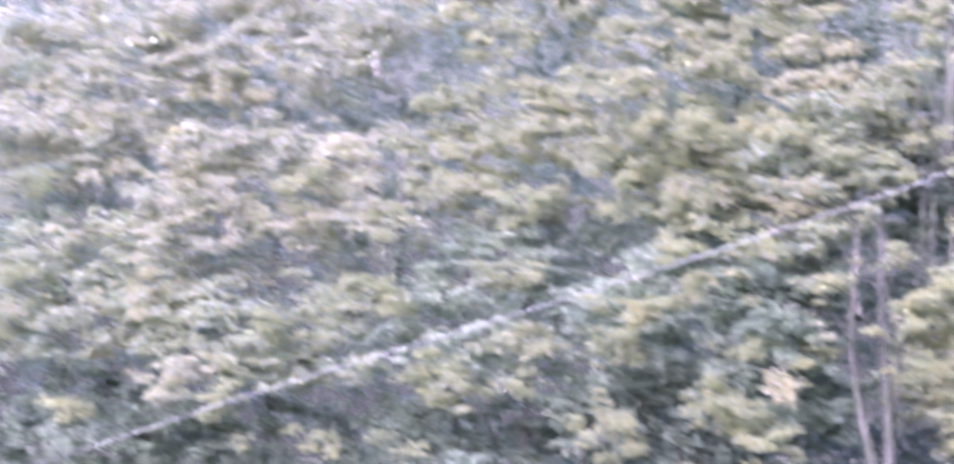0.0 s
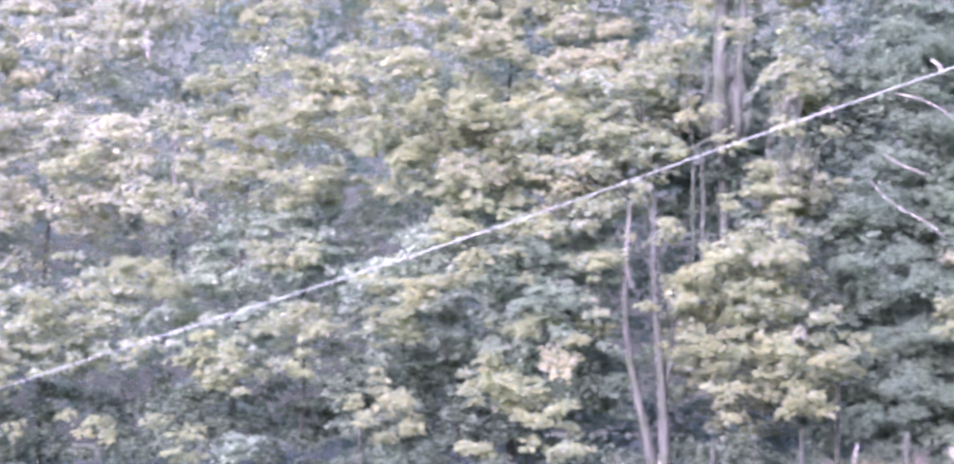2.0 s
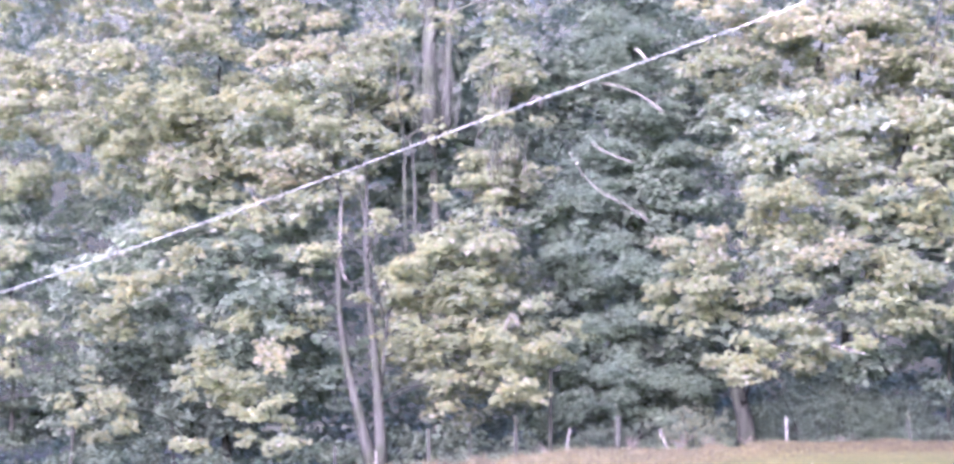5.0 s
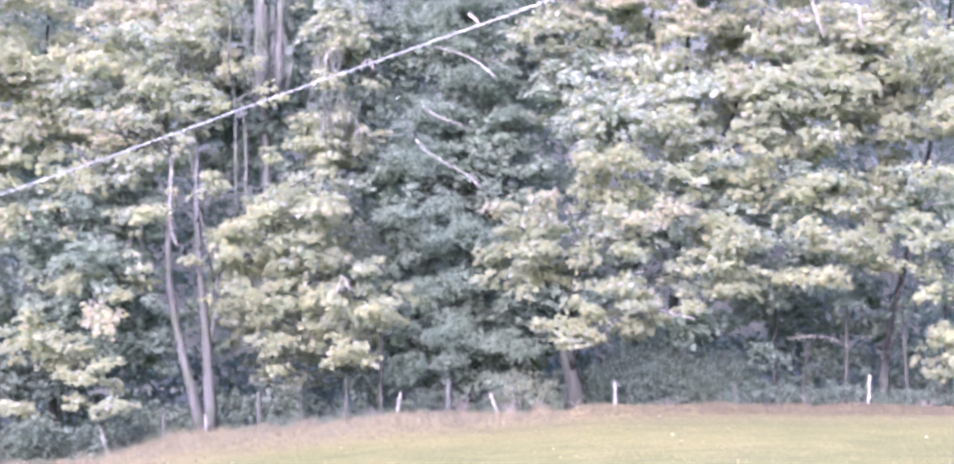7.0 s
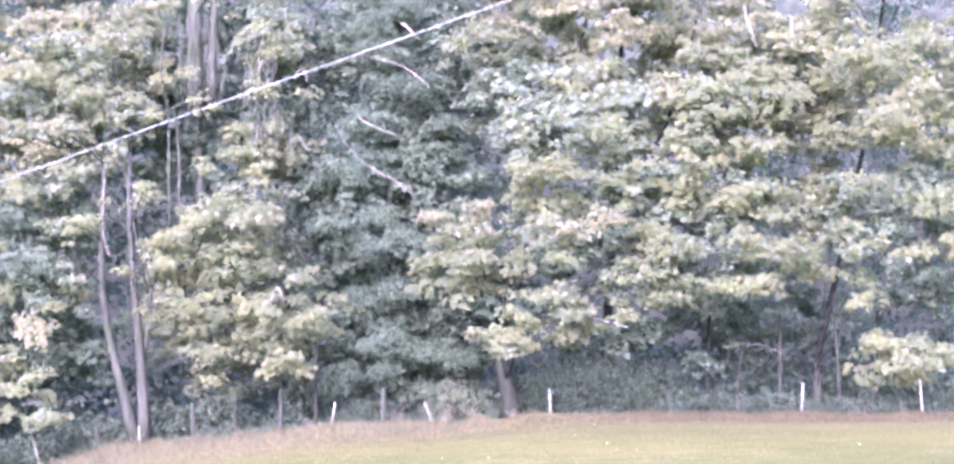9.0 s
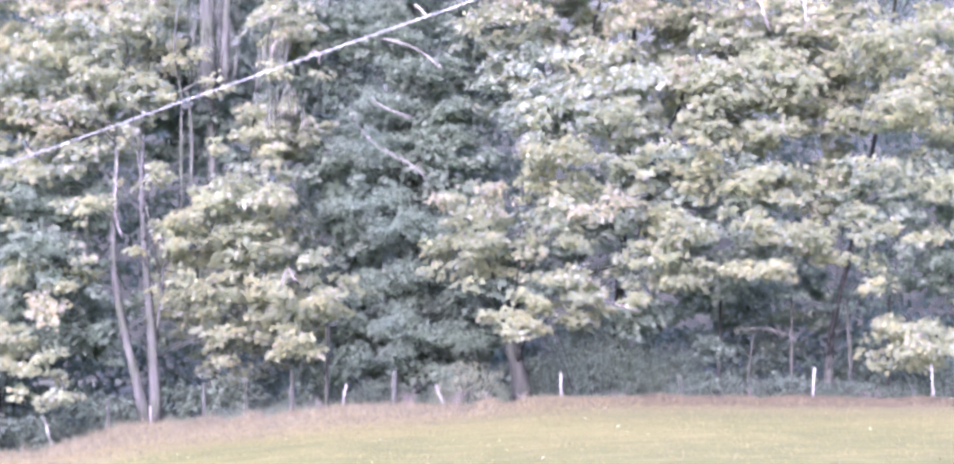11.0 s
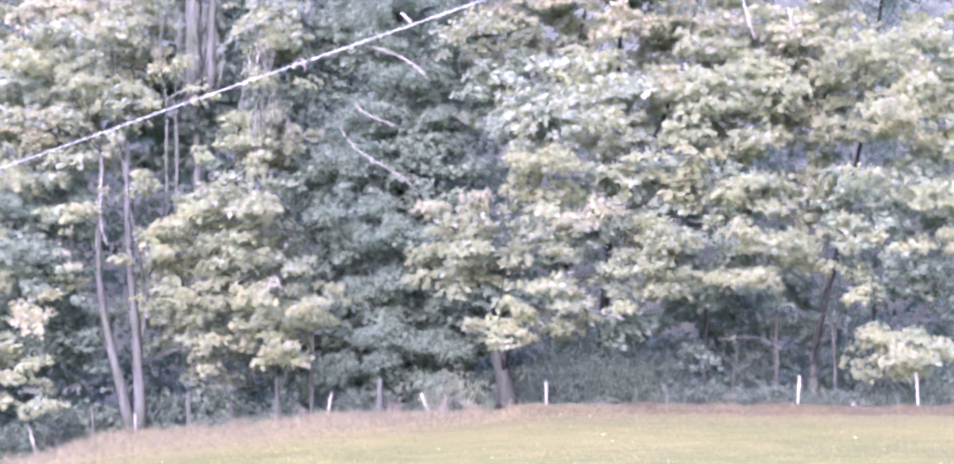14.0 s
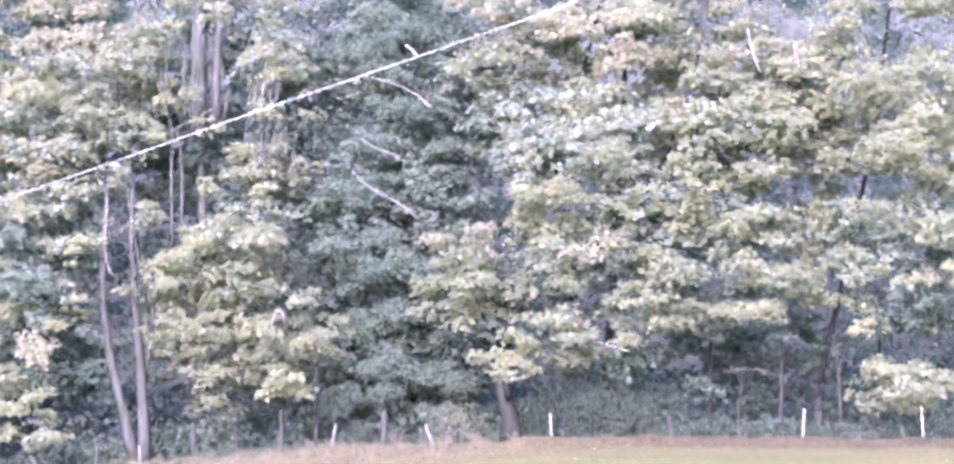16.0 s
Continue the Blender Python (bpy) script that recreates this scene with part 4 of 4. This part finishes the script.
fence_post("leaning pale steel fence stake", -30.85, 111.13, -1.01, 0.09, 0.07, POST_PALE)
fence_post("upright pale steel fence stake", -25.57, 109.12, -1.05, -0.11, 0.06, POST_WOOD)
fence_post("leaning pale steel fence stake", -20.03, 107.01, -1.02, -0.56, 0.07, POST_PALE)
fence_post("upright pale steel fence stake", -15.30, 105.63, -0.45, -0.04, 0.07, POST_PALE)
fence_post("weathered grey wooden fence post", -12.70, 104.87, 0.62, -0.04, 0.20, POST_WOOD, wood=True)
fence_post("weathered grey wooden fence post", -8.52, 103.65, 1.24, -0.01, 0.20, POST_WOOD, wood=True)
fence_post("leaning pale steel fence stake", -6.32, 103.01, 0.61, 0.33, 0.07, POST_PALE)
fence_post("weathered grey wooden fence post", -3.76, 102.26, 1.22, -0.00, 0.24, POST_WOOD, wood=True)
fence_post("leaning pale steel fence stake", -1.26, 101.53, 0.59, -0.61, 0.10, POST_PALE, wood=True)
fence_post("upright pale steel fence stake", 3.76, 100.07, 1.15, -0.05, 0.08, POST_PALE)
fence_post("dull thin fence stake in shade", 9.14, 99.09, 1.07, -0.26, 0.07, POST_WOOD)
fence_post("upright pale steel fence stake", 14.60, 98.13, 1.39, 0.12, 0.08, POST_PALE)
fence_post("dull thin fence stake in shade", 19.74, 97.22, 1.48, -0.09, 0.07, POST_PALE)
fence_post("dull thin fence stake in shade", 19.01, 97.35, 0.69, -0.20, 0.07, POST_WOOD)
fence_post("weathered grey wooden fence post", -17.40, 106.24, -0.20, -0.01, 0.18, POST_WOOD, wood=True)
fence_post("dull thin fence stake in shade", -10.71, 104.29, 0.68, -0.04, 0.07, POST_WOOD)
fence_post("weathered grey wooden fence post", -54.12, 117.76, -3.65, -0.07, 0.14, POST_WOOD, wood=True)

# ---- dead stalks along the fence ----
def stalk_clump(x, y, h, spread, count):
    """A clump of dead bramble canes: thin arching stems leaning out of the dry grass."""
    z = float(ground_z(x, y)) - 0.08
    root = thing("dead_stalks", "tangled dead brown canes arching out of dry grass", "dead stalks", (x, y, z), "dead stalk clumps")
    for i in range(count):
        a, b = rng.uniform(-1, 1), rng.uniform(-0.4, 0.4)
        top = h * rng.uniform(0.6, 1.0)
        base = np.array([rng.uniform(-0.25, 0.25) * spread, rng.uniform(-0.15, 0.15), 0])
        peak = base + np.array([a * spread * 0.5, b * 0.4, top])
        end = base + np.array([a * spread * 1.1, b * 0.8, top * rng.uniform(0.45, 0.95)])
        tube("cane", [base, base * 0.6 + peak * 0.4 + (0, 0, top * 0.2), peak, end], [0.02, 0.017, 0.014, 0.008], DEAD_CANE, root, 5)
    return root


for x, y, h, spread, count in ((-7.0, 102.9, 1.1, 0.7, 6), (-3.1, 101.9, 1.5, 0.6, 8), (-0.9, 101.3, 1.3, 0.9, 7), (0.6, 101.2, 1.0, 0.8, 6), (-9.9, 103.8, 0.9, 0.7, 5),
                               (-12.0, 104.5, 0.9, 0.6, 5), (1.9, 100.8, 0.9, 0.7, 5), (-19.3, 106.6, 0.9, 0.8, 5), (6.4, 99.8, 0.8, 0.6, 4), (12.1, 99.0, 0.9, 0.7, 5), (17.2, 98.2, 0.9, 0.7, 5)):
    stalk_clump(x, y, h, spread, count)

# ---- grass ----
def blades(name, label, x, y, tall, wide, mats, which, lean=0.35):
    """Grass blades: bent three-cornered strips, two to a blade."""
    n = len(x)
    z = ground_z(x, y) - 0.02
    a = rng.uniform(0, 2 * np.pi, n)
    side = np.stack([np.cos(a), np.sin(a) * 0.4, np.zeros(n)], -1) * wide[:, None]
    bend = rng.normal(0, lean, (n, 2)) * tall[:, None]
    base = np.stack([x, y, z], -1)
    mid = base + np.stack([bend[:, 0] * 0.35, bend[:, 1] * 0.35, tall * 0.6], -1)
    tip = base + np.stack([bend[:, 0], bend[:, 1], tall * rng.uniform(0.8, 1.0, n)], -1)
    v = np.stack([base - side, base + side, mid + side * 0.7, mid - side * 0.7, tip], 1)
    f = np.array([(0, 1, 2), (0, 2, 3), (3, 2, 4)])[None] + (np.arange(n) * 5)[:, None, None]
    ob = arrays(name, v.reshape(-1, 3), f.reshape(-1, 3), mats, np.repeat(which, 3))
    return tagged(ob, label, "grass", kind="stuff")


n = 140000
gx = rng.uniform(-62, 24, n)
back = np.abs(rng.normal(0, 1.0, n)) * np.interp(gx, (-60, -15, 0, 8, 24), (6.0, 13.0, 12.0, 7.0, 5.5))
clump = 0.55 + 0.45 * np.sin(gx * 1.7 + np.sin(gx * 0.6) * 3) * np.sin(gx * 0.53 + 1)
gy = fence_y(gx) + 0.8 - back
lush = gx + rng.normal(0, 1.5, n) < -18.0 - 0.25 * back
lush &= back < 7.0
tall = rng.uniform(0.35, 0.95, n) * (0.55 + 0.6 * clump) * np.interp(gx, (-10, 4, 24), (1.05, 0.55, 0.38)) * np.clip(1.15 - back * 0.07, 0.16, 1) * np.where(lush, 0.42, 1.0)
blades("dry_grass", "tall dry straw-brown grass along the fence", gx, gy, tall, rng.uniform(0.01, 0.028, n), [STRAW, BLADE, LEAF["ivy"], RUST], np.where(lush, 2, np.where(rng.uniform(0, 1, n) < np.interp(gx, (-8, 2, 8), (0.12, 0.35, 0.75)), 3, rng.uniform(0, 1, n) > 0.93 - 0.03 * back - np.interp(gx, (-2, 6), (0, 0.62)))).astype(int))

n = 52000
dist = 30 + 70 * rng.uniform(0, 1, n) ** 0.8
gx = rng.uniform(-0.62, 0.24, n) * dist
gy = np.minimum(dist, fence_y(gx) - 0.5)
tall = rng.uniform(0.03, 0.08, n) * (0.7 + 0.6 * np.sin(gx * 0.9 + gy * 0.35) ** 2)
blades("field_grass", "short grazed green pasture grass", gx, gy, tall, rng.uniform(0.008, 0.022, n), [STRAW, BLADE], (rng.uniform(0, 1, n) > 0.1).astype(int), 0.6)

n = 90
gx0, gy0 = rng.uniform(-0.5, 0.24, n), rng.uniform(33, 98, n)
gx = gx0 * gy0
at = np.stack([gx, gy0, ground_z(gx, gy0) + 0.07], -1)
ob = leaf_mesh("fallen_leaves", at, rng.normal(0, 1, (n, 3)) * (1, 1, 0.25), rng.normal(0, 0.5, (n, 3)) + np.array([0, -0.3, 1]), rng.uniform(0.035, 0.075, n),
               rng.choice([1, 2, 3, 3], n), None)
tagged(ob, "scattered pale fallen leaves on the pasture", "leaves", kind="stuff")

# ---- overhead cable ----
def cable(pts, radius):
    """A sagging overhead line: the given points joined by a smooth curve."""
    cu = bpy.data.curves.new("strand", "CURVE")
    cu.dimensions, cu.bevel_depth, cu.bevel_resolution, cu.use_fill_caps = "3D", radius, 3, True
    sp = cu.splines.new("BEZIER")
    sp.bezier_points.add(len(pts) - 1)
    for b, p in zip(sp.bezier_points, pts):
        b.co, b.handle_left_type, b.handle_right_type = p, "AUTO", "AUTO"
    cu.materials.append(CABLE)
    dg = bpy.context.evaluated_depsgraph_get()
    tmp = new("strand", cu)
    me = bpy.data.meshes.new_from_object(tmp.evaluated_get(dg))
    bpy.data.objects.remove(tmp)
    return me


wire = thing("overhead_cable", "thin pale grey overhead cable sagging across the field", "cable")
strand = new("strand", cable([(-14.36, 17.50, 0.02), (-9.74, 16.00, 0.93), (-6.70, 15.00, 1.77), (-2.77, 13.00, 2.74), (-1.28, 12.20, 3.14), (-0.03, 11.60, 3.48), (0.48, 11.40, 3.63), (2.11, 10.60, 4.18), (3.83, 9.60, 4.83)], 0.0029))
strand.parent = wire
